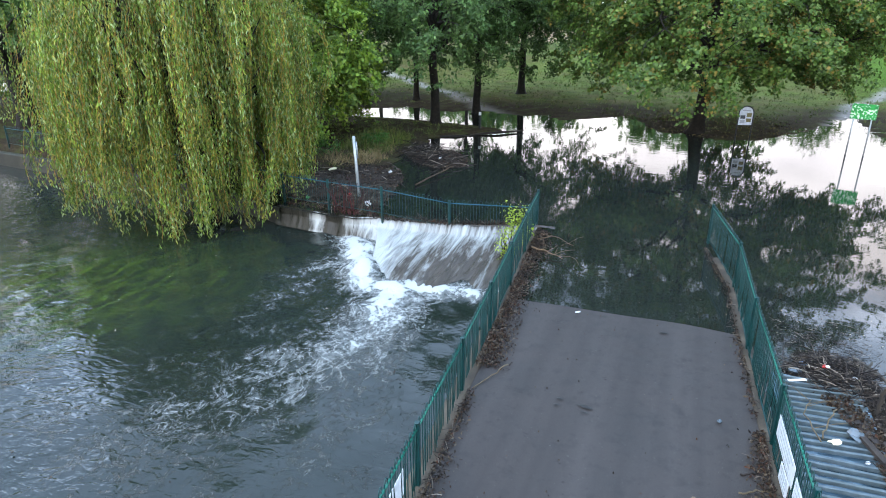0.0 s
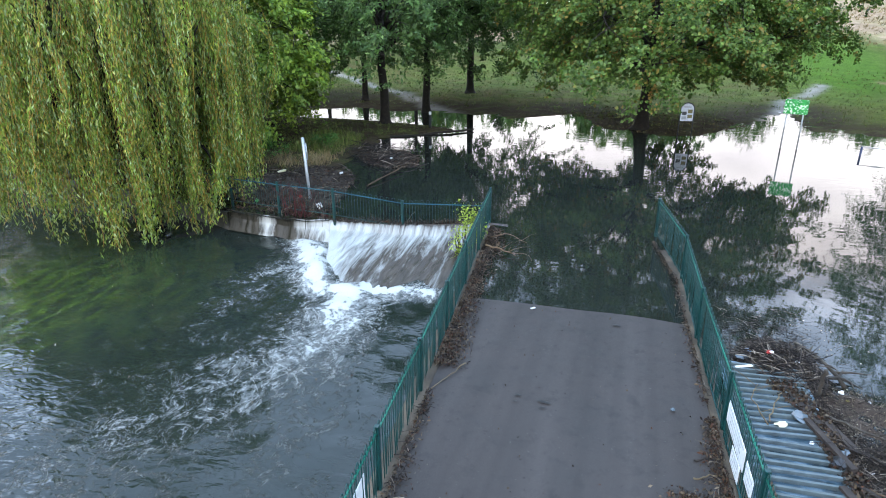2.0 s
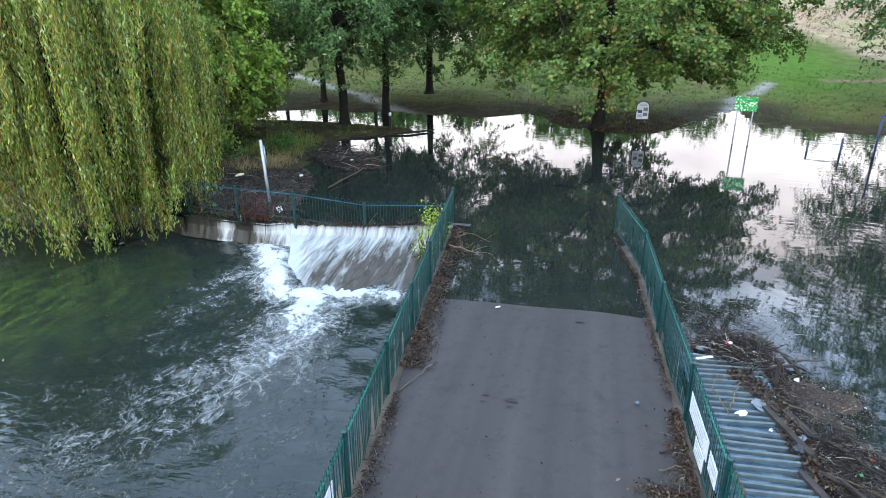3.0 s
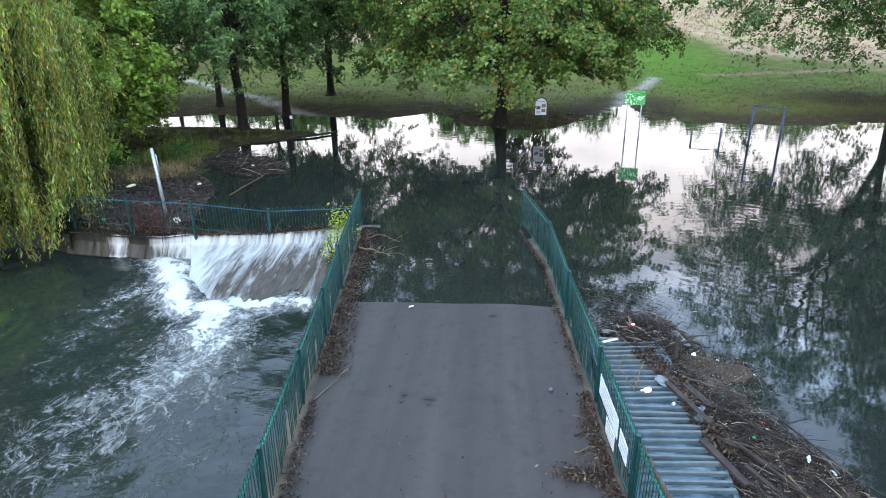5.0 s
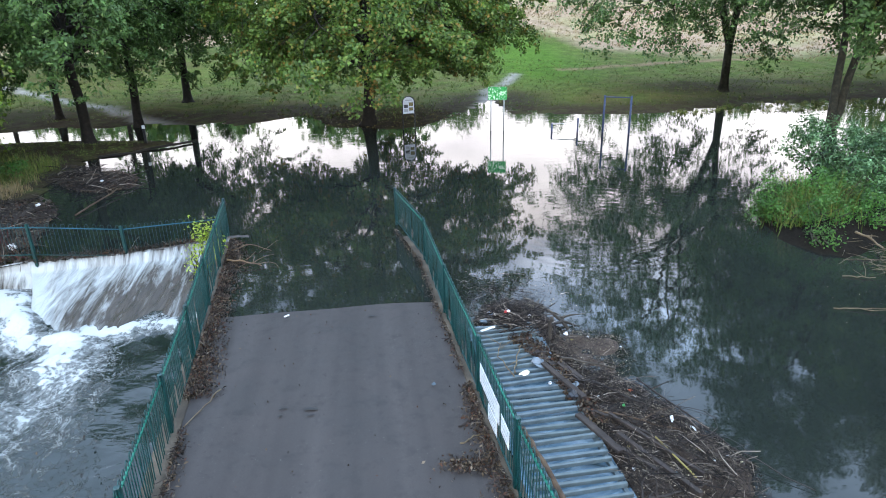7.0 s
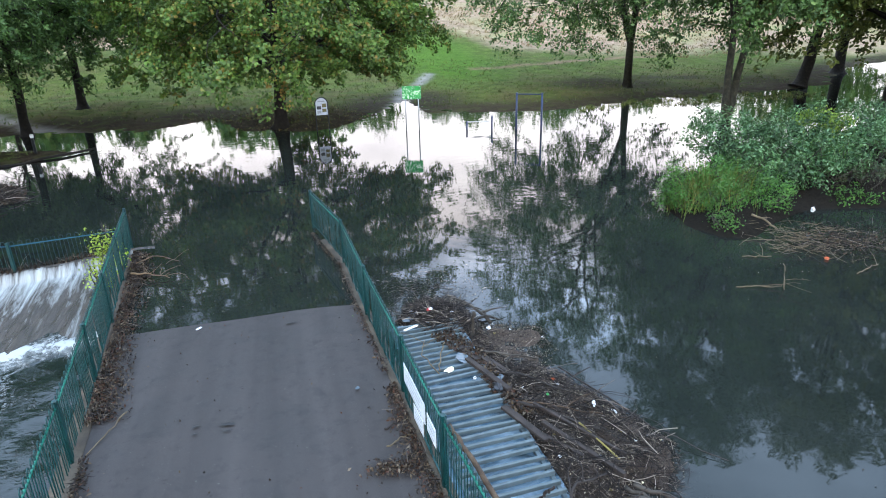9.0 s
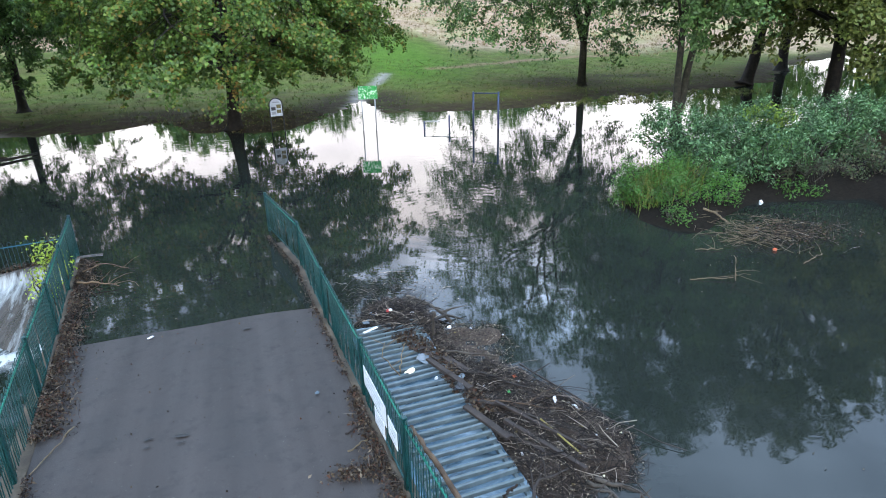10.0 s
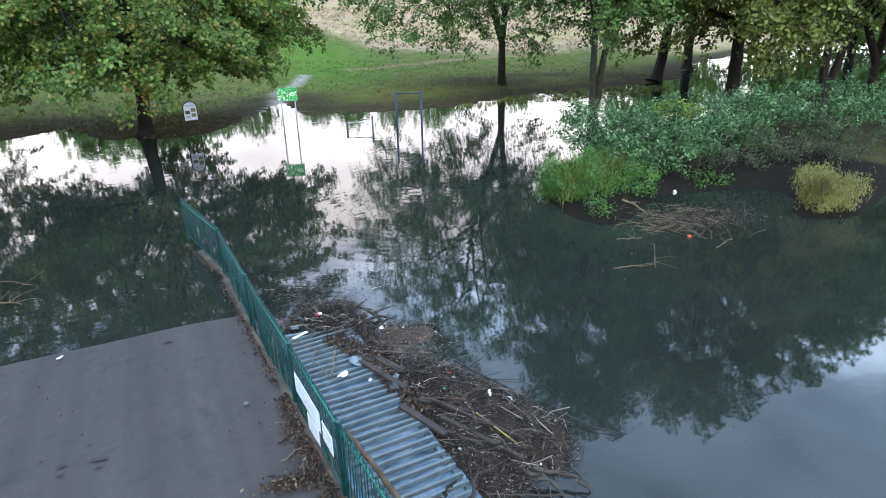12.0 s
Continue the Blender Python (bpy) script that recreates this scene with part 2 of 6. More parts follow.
# still flood water and the stirred river below the weir
def water_material(name, deep, ripple, fine_ripple, foam=False):
    k = Mat(name, 0.03, ior=1.333, spec=0.62)
    calm = k.ramp(k.noise(0.11, 3), (0.45, 0.1), (0.6, 1.2))
    w1 = k.noise(0.55 if not foam else 1.8, 3, 0.5, k.vec((1, 2.0, 1)), 0.6)
    w2 = k.noise(1.5 if not foam else 3.4, 1 if not foam else 2, 0.5, k.vec((1, 1.7, 1)), 0.5)
    h = k.math("ADD", k.math("MULTIPLY", w1, ripple), k.math("MULTIPLY", k.math("MULTIPLY", w2, calm), fine_ripple))
    if not foam:
        # short wavelets, and a fan of rings spreading from one spot
        w3 = k.noise(5.0, 2, 0.5, k.vec((1, 1.6, 1)), 0.3)
        far = k.n.new("ShaderNodeVectorMath")
        far.operation = "DISTANCE"
        far.inputs[1].default_value = (9.2, 17.2, 0)
        k.l.new(k.co.outputs["Object"], far.inputs[0])
        d = far.outputs["Value"]
        rings = k.math("MULTIPLY", k.math("SINE", k.math("ADD", k.math("MULTIPLY", d, 13.0), k.math("MULTIPLY", w1, 9.0))), k.ramp(k.math("MULTIPLY", d, 0.1), (0.02, 0.0), (0.14, 1.0), (0.36, 0.9), (0.62, 0.0)))
        h = k.math("ADD", h, k.math("ADD", k.math("MULTIPLY", w3, 0.0035), k.math("MULTIPLY", k.math("MULTIPLY", rings, w2), 0.0065)))
    murk = k.ramp(k.noise(0.25, 4), (0.3, srgb(deep[0])), (0.7, srgb(deep[1])))
    if foam:
        weed = k.math("MULTIPLY", k.attr("weed"), k.ramp(k.noise(4.6, 9, 0.78, k.vec((1, 0.28, 1), (0, 0, 0.9)), 0.5), (0.46, 0.0), (0.6, 0.6)))
        murk = k.mix(weed, murk, srgb("4e6522"))
        f = k.attr("foam")
        # a broken white body, and thin threads drawn out along the flow where it thins
        flow = k.vec((1.0, 0.8, 1), (0, 0, 0.12))
        n1 = k.noise(1.7, 10, 0.7, flow, 0.7)
        s2 = k.noise(8.0, 6, 0.68, flow, 0.4)
        dens = k.math("ADD", f, k.math("MULTIPLY", k.math("SUBTRACT", n1, 0.5), 1.8))
        dens = k.math("ADD", dens, k.math("MULTIPLY", k.math("SUBTRACT", s2, 0.5), 1.0))
        body = k.ramp(dens, (0.62, 0.0), (0.95, 0.4), (1.5, 0.95))
        ridge = k.math("ABSOLUTE", k.math("SUBTRACT", k.noise(1.9, 8, 0.66, flow, 1.0), 0.5))
        ridge2 = k.math("ABSOLUTE", k.math("SUBTRACT", k.noise(4.6, 6, 0.66, flow, 0.8), 0.5))
        reach = k.math("MULTIPLY", k.math("SUBTRACT", dens, 0.14), 0.06)
        web = k.math("MAXIMUM", k.ramp(k.math("SUBTRACT", reach, ridge), (0.0, 0.0), (0.04, 0.8)), k.ramp(k.math("SUBTRACT", k.math("MULTIPLY", reach, 0.8), ridge2), (0.0, 0.0), (0.05, 0.65)))
        mask = k.math("MAXIMUM", body, web)
        col = k.mix(mask, murk, srgb("b4bab9"))
        k.color(col).rough(k.ramp(mask, (0.0, 0.04), (1.0, 0.6)))
        h = k.math("ADD", h, k.math("MULTIPLY", k.math("MULTIPLY", mask, s2), 0.5))
    else:
        k.color(murk)
    k.bump(h, 1.0, 0.1)
    return k.m


M["flood_water"] = water_material("flood_water", ("191e1b", "202522"), 0.007, 0.03)
M["river_water"] = water_material("river_water", ("18201c", "202825"), 0.12, 0.2, True)

# water sliding over the weir: white streaks on a wet brown slab
k = Mat("weir_water", 0.25, ior=1.333)
st = k.noise(2.6, 9, 0.7, k.vec((1.0, 0.16, 0.16), (0, 0, 0.22)), 0.7)
st2 = k.noise(12, 6, 0.66, k.vec((1.0, 0.14, 0.14), (0, 0, 0.22)), 0.6)
cover = k.math("ADD", k.attr("white"), k.math("ADD", k.math("MULTIPLY", k.math("SUBTRACT", st, 0.5), 2.3), k.math("MULTIPLY", k.math("SUBTRACT", st2, 0.5), 0.7)))
mask = k.ramp(cover, (0.32, 0.0), (0.6, 0.45), (1.0, 1.0))
slab = k.ramp(st2, (0.3, srgb("302d28")), (0.7, srgb("4c463e")))
# the slab takes a darker colour along the sheer wall
slab = k.mix(k.attr("wall_dark"), slab, k.ramp(st2, (0.3, srgb("1a1b16")), (0.7, srgb("2e2d25"))))
k.color(k.mix(mask, slab, srgb("a4aaa9")))
k.bump(k.math("ADD", st, k.math("MULTIPLY", st2, 0.4)), 0.8, 0.06)
M["weir_water"] = k.m


# ---- building helpers ----
def mesh_from(name, V, F, mat=None, smooth=False):
    """A mesh from arrays: V (n, 3), F (m, k)."""
    V, F = np.asarray(V, np.float32), np.asarray(F, np.int32)
    me = bpy.data.meshes.new(name)
    me.vertices.add(len(V))
    me.vertices.foreach_set("co", V.ravel())
    me.loops.add(F.size)
    me.loops.foreach_set("vertex_index", F.ravel())
    me.polygons.add(len(F))
    me.polygons.foreach_set("loop_start", np.arange(len(F), dtype=np.int32) * F.shape[1])
    if smooth:
        me.polygons.foreach_set("use_smooth", np.ones(len(F), bool))
    me.update(calc_edges=True)
    if mat:
        me.materials.append(mat)
    return me


def part(name, me, parent=None, label="", m=None):
    ob = new(name, me)
    if parent is not None:
        ob.parent = parent
    if m is not None:
        ob.matrix_basis = m
    return tagged(ob, label)


def thing(name, at, label, category, group="", kind="", rz=0.0):
    ob = new(name)
    ob.empty_display_size = 0.2
    ob.matrix_basis = pose(*at, 0, 0, rz)
    return tagged(ob, label, category, group, kind)


def tube(pts, radii, sides=8, cap=True):
    """A tapered tube along pts, as quads (caps are collapsed rings)."""
    P = np.asarray(pts, float)
    R = np.broadcast_to(np.asarray(radii, float), (len(P),)).copy()
    if cap:
        P = np.vstack([P[:1], P, P[-1:]])
        R = np.concatenate([[R[0] * 0.02], R, [R[-1] * 0.02]])
    T = np.gradient(P, axis=0)
    if cap:
        T[0], T[-1] = P[2] - P[1], P[-2] - P[-3]
        T[1], T[-2] = T[0], T[-1]
    T /= np.linalg.norm(T, axis=1, keepdims=True) + 1e-9
    up = np.where(np.abs(T[:, 2:3]) > 0.9, [[1.0, 0, 0]], [[0, 0, 1.0]])
    A = np.cross(T, up)
    A /= np.linalg.norm(A, axis=1, keepdims=True) + 1e-9
    B = np.cross(T, A)
    a = np.linspace(0, 2 * np.pi, sides, endpoint=False) + np.pi / sides
    V = P[:, None] + R[:, None, None] * (np.cos(a)[None, :, None] * A[:, None] + np.sin(a)[None, :, None] * B[:, None])
    n = len(P)
    i, j = np.meshgrid(np.arange(n - 1), np.arange(sides), indexing="ij")
    F = np.stack([i * sides + j, i * sides + (j + 1) % sides, (i + 1) * sides + (j + 1) % sides, (i + 1) * sides + j], -1).reshape(-1, 4)
    return V.reshape(-1, 3), F


def box(x0, x1, y0, y1, z0, z1, bevel=0.0):
    bm = bmesh.new()
    bmesh.ops.create_cube(bm, size=1)
    for v in bm.verts:
        v.co = ((x0 + x1) / 2 + v.co.x * (x1 - x0), (y0 + y1) / 2 + v.co.y * (y1 - y0), (z0 + z1) / 2 + v.co.z * (z1 - z0))
    if bevel:
        bmesh.ops.bevel(bm, geom=bm.edges[:], offset=bevel, segments=1, affect="EDGES")
    return bm


def bm_mesh(name, bm, mat):
    me = bpy.data.meshes.new(name)
    bm.to_mesh(me)
    bm.free()
    me.materials.append(mat)
    return me


def join(items):
    """Joins (V, F) pairs."""
    V, F, o = [], [], 0
    for v, f in items:
        V.append(v)
        F.append(np.asarray(f) + o)
        o += len(v)
    return np.vstack(V), np.vstack(F)


def leaves(C, size, rng, droop=0.3, width=0.55, along=None, spread=1.0, facing=None):
    """Kite-shaped, folded leaves at the points C: 2 triangles each."""
    n = len(C)
    N = rng.normal(size=(n, 3)) * 0.8 + [0, 0, 0.6] if facing is None else rng.normal(size=(n, 3)) * 0.5 + facing
    N /= np.linalg.norm(N, axis=1, keepdims=True) + 1e-9
    D = rng.normal(size=(n, 3)) * spread
    if along is not None:
        D += along
        N = rng.normal(size=(n, 3))
    D[:, 2] -= droop
    D -= 0.7 * N * (D * N).sum(1, keepdims=True) if along is None else 0
    D /= np.linalg.norm(D, axis=1, keepdims=True) + 1e-9
    S = np.cross(D, N)
    S /= np.linalg.norm(S, axis=1, keepdims=True) + 1e-9
    N = np.cross(S, D)
    L = size * rng.uniform(0.65, 1.3, (n, 1))
    a = C - D * L * 0.5
    b = C + D * L * 0.5
    l = C - D * L * 0.05 + S * L * width * 0.5 + N * L * 0.12
    r = C - D * L * 0.05 - S * L * width * 0.5 + N * L * 0.12
    V = np.stack([a, r, b, l], 1).reshape(-1, 3)
    o = np.arange(n)[:, None] * 4
    F = np.concatenate([o + [0, 1, 2], o + [0, 2, 3]], 1).reshape(-1, 3)
    return V, F


def sd_poly(P, x, y):
    """Signed distance from the points to a polygon's edge, positive inside."""
    d = np.full(x.shape, 1e9)
    inside = np.zeros(x.shape, bool)
    for (ax, ay), (bx, by) in zip(P, P[1:] + P[:1]):
        ex, ey = bx - ax, by - ay
        t = np.clip(((x - ax) * ex + (y - ay) * ey) / (ex * ex + ey * ey), 0, 1)
        d = np.minimum(d, np.hypot(x - ax - t * ex, y - ay - t * ey))
        cross = ((ay > y) != (by > y)) & (x < (bx - ax) * (y - ay) / (by - ay + 1e-12) + ax)
        inside ^= cross
    return np.where(inside, d, -d)


def sd_line(P, x, y):
    d = np.full(x.shape, 1e9)
    for (ax, ay), (bx, by) in zip(P, P[1:]):
        ex, ey = bx - ax, by - ay
        t = np.clip(((x - ax) * ex + (y - ay) * ey) / (ex * ex + ey * ey), 0, 1)
        d = np.minimum(d, np.hypot(x - ax - t * ex, y - ay - t * ey))
    return d


def waves(x, y, scale, seed=0):
    """Cheap smooth noise from sines, about -1 to 1."""
    r = np.random.default_rng(seed)
    s = np.zeros_like(x, dtype=float)
    for i in range(7):
        a, p, f = r.uniform(0, 6.28), r.uniform(0, 6.28), scale * r.uniform(0.6, 2.1)
        s += np.sin((x * np.cos(a) + y * np.sin(a)) * f + p)
    return s / 3.2


# ---- ground ----
SHORE_FAR = [(-900, 46), (-60, 43), (-30, 41.5), (-21.7, 39.6), (-18.3, 41.4), (-13.5, 41.2), (-9.5, 41.6), (-5.9, 39.9), (-3.5, 42), (-1.9, 43.3),
             (0.6, 37.6), (3, 36.3), (5.5, 36.8), (8.5, 40.5), (10.8, 45), (11.8, 47), (11.9, 40.2), (17.4, 38.6), (22, 38.1), (29.6, 40),
             (36, 40), (46, 42), (58, 52), (80, 62), (160, 80), (1500, 120), (1500, 1500), (-1500, 1500)]
BANK_LEFT = [(-900, 30), (-31, 20.95), (-27.6, 20.65), (-13.6, 18.45), (-11, 18.5), (-9.3, 19.4), (-9.6, 23.5), (-10.6, 26.4), (-10.2, 29),
             (-11.1, 31.1), (-9.5, 33), (-7.9, 34.6), (-8.6, 35.4), (-13.4, 36.6), (-20, 36.6), (-23, 37), (-30, 38), (-900, 40)]
ISLAND = [(14.2, 17.2), (13.5, 15), (13.9, 13.9), (14.6, 13.5), (15.8, 14.3), (17.9, 15.2), (19.7, 14.8), (21.6, 14.1), (20.6, 12.4), (19.3, 11.8), (19.7, 11.0), (21, 10.6), (24, 11.6), (40, 8.5),
          (300, -20), (300, 25), (60, 24.5), (42, 22), (30, 22), (22, 22), (16, 20)]
PATH_LEFT = [(-9.3, 40.6), (-11.6, 42.6), (-16.6, 49.1), (-21.4, 53.7), (-29, 62.6), (-42, 76)]
PATH_RIGHT = [(9.5, 41), (11.4, 46.5), (12.6, 51.6), (15, 56), (17, 60)]
TRACK_HILL = [(22, 61.4), (30, 63.2), (36.6, 65), (46, 66)]


def height(x, y):
    a, b, c = sd_poly(SHORE_FAR, x, y), sd_poly(BANK_LEFT, x, y), sd_poly(ISLAND, x, y)
    bump = 0.06 * waves(x, y, 0.8, 3) + 0.03 * waves(x, y, 2.4, 4)
    za = np.where(a > 0, np.minimum(a * 0.05, 0.22 + a * 0.012), np.maximum(a * 0.12, -2.5)) + (bump + 0.03 * waves(x, y, 4.5, 7)) * np.clip(a * 0.3 + 0.45, 0, 1)
    rise = np.clip(y - 56 - 0.15 * np.abs(x - 18), 0, 150)
    za += np.where(a > 0, rise * (0.045 + 0.07 / (1 + np.exp(-(x - 2) / 8))), 0) + np.where(a > 0, 0.5 * waves(x, y, 0.08, 5) * np.clip(rise / 20, 0, 1), 0)
    zb = np.where(b > 0, np.minimum(0.06 + b * 0.09, 0.3 + b * 0.01), np.maximum(b * 6, -2.5)) + bump * np.clip(b, 0, 1)
    zc = np.where(c > 0, np.minimum(c * 0.45, 0.5 + c * 0.02), np.maximum(c * 1.0, -2.5)) + bump * np.clip(c, 0, 1)
    return np.maximum(np.maximum(za, zb), zc)


def spaced(lo, hi, step, far):
    mid = np.arange(lo, hi, step)
    out = [step * 1.5]
    while sum(out) < far:
        out.append(out[-1] * 1.28)
    out = np.cumsum(out)
    return np.concatenate([lo - out[::-1], mid, mid[-1] + out])


gx, gy = spaced(-36, 60, 0.45, 1100), spaced(10, 66, 0.4, 1100)
X, Y = np.meshgrid(gx, gy, indexing="ij")
Z = height(X, Y)
ni, nj = X.shape
i, j = np.meshgrid(np.arange(ni - 1), np.arange(nj - 1), indexing="ij")
F = np.stack([i * nj + j, (i + 1) * nj + j, (i + 1) * nj + j + 1, i * nj + j + 1], -1).reshape(-1, 4)
me = mesh_from("ground", np.stack([X, Y, Z], -1).reshape(-1, 3), F, M["ground"], True)
far_in, bank_in, isl_in = sd_poly(SHORE_FAR, X, Y), sd_poly(BANK_LEFT, X, Y), sd_poly(ISLAND, X, Y)
pl, pr = sd_line(PATH_LEFT, X, Y), sd_line(PATH_RIGHT, X, Y)
path = np.clip(1.35 - np.minimum(pl, pr) / 0.65 + 0.25 * waves(X, Y, 1.5, 8), 0, 1) * 0.85
worn = 0.8 * np.clip(1.2 - sd_line(TRACK_HILL, X, Y) / 0.8, 0, 1)
mud = np.clip(1.0 - far_in / 7.0, 0, 1) * 0.85 + np.where(X < 0, 0.25, 0.1) * np.clip(1 - far_in / 22, 0, 1)
for tx, ty, tr in ((2.5, 38.4, 7), (-12.4, 34.9, 5), (-14.9, 38.1, 5), (-11.6, 40.7, 6), (30, 48.5, 7), (44, 43, 9), (-20, 44, 9)):
    mud = np.maximum(mud, 0.62 * np.clip(1.4 - np.hypot(X - tx, Y - ty) / tr, 0, 1))
mud = np.maximum(mud, 0.5 * np.clip(1.3 - np.hypot((X - 33) / 9, (Y - 51) / 4), 0, 1) + 0.25 * waves(X, Y, 0.7, 15) * np.clip(1 - np.abs(Y - 48) / 9, 0, 1))
mud = np.maximum(mud, np.where(bank_in > 0, np.clip(0.8 - bank_in * 0.2, 0.08, 1), 0))
mud = np.maximum(mud, np.where(isl_in > 0, 0.95, 0))
dry = np.clip((Y - np.interp(X, [-10, 8, 14, 20, 24, 27, 30, 36, 45, 60], [98, 88, 86, 87, 84, 76, 71, 68, 66, 62]) + 3 * waves(X, Y, 0.25, 9)) / 6, 0, 1)
lush = np.clip(1.25 - np.hypot((X - 20 - 0.08 * (Y - 62)) / 6, (Y - 67) / 18), 0, 1) + 0.2 * np.clip((Y - 50) / 14, 0, 1) * np.clip((X + 30) / 20, 0, 1)
for nm, a in (("mud", mud), ("worn", worn), ("dry", dry), ("lush", np.clip(lush, 0, 1)), ("path", path), ("silt", np.where((isl_in > -1) & (X < 26), 1.0, 0.0))):
    me.attributes.new(nm, "FLOAT", "POINT").data.foreach_set("value", a.astype(np.float32).ravel())
tagged(new("ground", me), "trodden muddy park grass with dirt paths rising to a dry hillside", "ground", kind="structure")

# ---- bridge deck and water ----
L_POSTS = [(-2.12, 18.45), (-1.88, 16.0), (-1.63, 13.55), (-1.38, 11.1), (-1.13, 8.64), (-0.88, 6.17), (-0.64, 3.7), (-0.4, 1.25)]
R_POSTS = [(2.97, 18.62), (3.53, 15.45), (3.64, 12.2), (3.78, 9.0), (3.84, 6.62), (3.95, 4.2), (4.05, 1.8)]
CREST = [(-13.6, 18.0), (-11.35, 17.2), (-10.1, 17.05), (-8.9, 16.92), (-7.9, 16.9), (-7.3, 17.2), (-6.2, 17.35), (-5.0, 17.4), (-3.7, 17.65), (-2.15, 18.3)]
RIVER_Z = -0.65


def deck_z(y):
    return np.interp(y, [-40, 0, 6, 9, 13.1, 18.6, 24, 60], [0.35, 0.28, 0.17, 0.12, 0.0, -0.3, -0.5, -0.6])


ys = np.linspace(-30, 22, 105)
lx = np.interp(ys, [p[1] for p in L_POSTS[::-1]], [p[0] for p in L_POSTS[::-1]]) + 0.09
lx[ys < 1.25] = lx[ys >= 1.25][0]
rx = np.interp(ys, [p[1] for p in R_POSTS[::-1]], [p[0] for p in R_POSTS[::-1]]) - 0.08
u = np.linspace(0, 1, 24)
XX = lx[:, None] + (rx - lx)[:, None] * u
YY = np.repeat(ys[:, None], 24, 1)
ZZ = deck_z(YY) + 0.001 * np.sin(np.pi * u)[None] + 0.0018 * waves(XX, YY, 1.3, 6) - 0.006
nj = 24
i, j = np.meshgrid(np.arange(len(ys) - 1), np.arange(nj - 1), indexing="ij")
F = np.stack([i * nj + j, i * nj + j + 1, (i + 1) * nj + j + 1, (i + 1) * nj + j], -1).reshape(-1, 4)
V = np.stack([XX, YY, ZZ], -1).reshape(-1, 3)
tagged(new("bridge_deck", mesh_from("bridge_deck", V, F, M["asphalt"], True)), "worn grey asphalt bridge deck dipping under flood water", "bridge deck", kind="structure")


def kerb_strip(name, posts, inner, outer, lift, label):
    """A low concrete edge along a fence, down to the river bed."""
    yy = np.linspace(-30, posts[0][1] + 0.3, 70)
    xx = np.interp(yy, [p[1] for p in posts[::-1]], [p[0] for p in posts[::-1]])
    rough = 0.012 * waves(xx, yy, 4.0, 11)
    zt = np.maximum(deck_z(yy) + lift, np.interp(yy, [12.5, 17.4, 18.6], [0.03, 0.012, -0.12]))
    prof = [(outer, -3.0 + 0 * zt), (outer, zt - 0.03), (outer * 0.85, zt), (inner * 0.9, zt + 0.5 * rough), (inner + rough, zt - 0.03), (inner, zt - 0.5)]
    V = np.stack([np.stack([xx + (a if np.ndim(a) else np.full_like(xx, a)), yy, z], -1) for a, z in prof], 1).reshape(-1, 3)
    n = len(prof)
    i, j = np.meshgrid(np.arange(len(yy) - 1), np.arange(n - 1), indexing="ij")
    F = np.stack([i * n + j, i * n + j + 1, (i + 1) * n + j + 1, (i + 1) * n + j], -1).reshape(-1, 4)
    return tagged(new(name, mesh_from(name, V, F, M["concrete"])), label, "kerb", kind="structure")


kerb_strip("kerb_left", L_POSTS, 0.13, -0.2, 0.025, "chipped concrete edge beam of the bridge under the fence")
kerb_strip("kerb_right", R_POSTS, -0.13, 0.12, 0.025, "chipped concrete edge beam of the bridge under the fence")


quads = []
edge = [(-900, 40), (-60, 24), (-30, 21.5)] + CREST[:-1] + [(L_POSTS[0][0] + 0.05, L_POSTS[0][1])]
for (ax, ay), (bx, by) in zip(edge, edge[1:]):
    quads.append([(ax, ay), (bx, by), (bx, 400), (ax, 400)])
ax, ay = edge[-1]
quads.append([(ax, ay), (900, ay), (900, 400), (ax, 400)])
side = [(x + 0.05, y) for x, y in L_POSTS] + [(0.2, -60), (0.2, -400)]
for (ax, ay), (bx, by) in zip(side, side[1:]):
    quads.append([(ax, ay), (bx, by), (900, by), (900, ay)])
V = np.array([(x, y, 0.0) for q in quads for x, y in q])
tagged(new("water_upper", mesh_from("water_upper", V, np.arange(len(V)).reshape(-1, 4), M["flood_water"])), "murky still flood water mirroring trees and sky", "water", kind="structure")

# lower river: a fine grid near the weir carries foam and ripples
ux, uy = spaced(-30, 0.5, 0.16, 700), np.concatenate([-2 - np.cumsum(1.5 * 1.3 ** np.arange(22))[::-1], np.arange(-2, 20.6, 0.16), [24, 40]])
ux = ux[ux < 0.4]
X, Y = np.meshgrid(ux, uy, indexing="ij")
foot = [(-8.6, 16.75), (-7.7, 16.4), (-6.8, 15.2), (-5.9, 13.75), (-5.3, 13.6), (-4.6, 13.85), (-3.65, 13.95), (-2.7, 13.95), (-2.3, 14.2)]
dfoot = sd_line(foot, X, Y)
foam = 1.25 - dfoot / np.interp(X, [-9.5, -8.2, -6.5, -5, -3.5, -2], [0.3, 0.8, 1.1, 1.1, 0.85, 0.6])
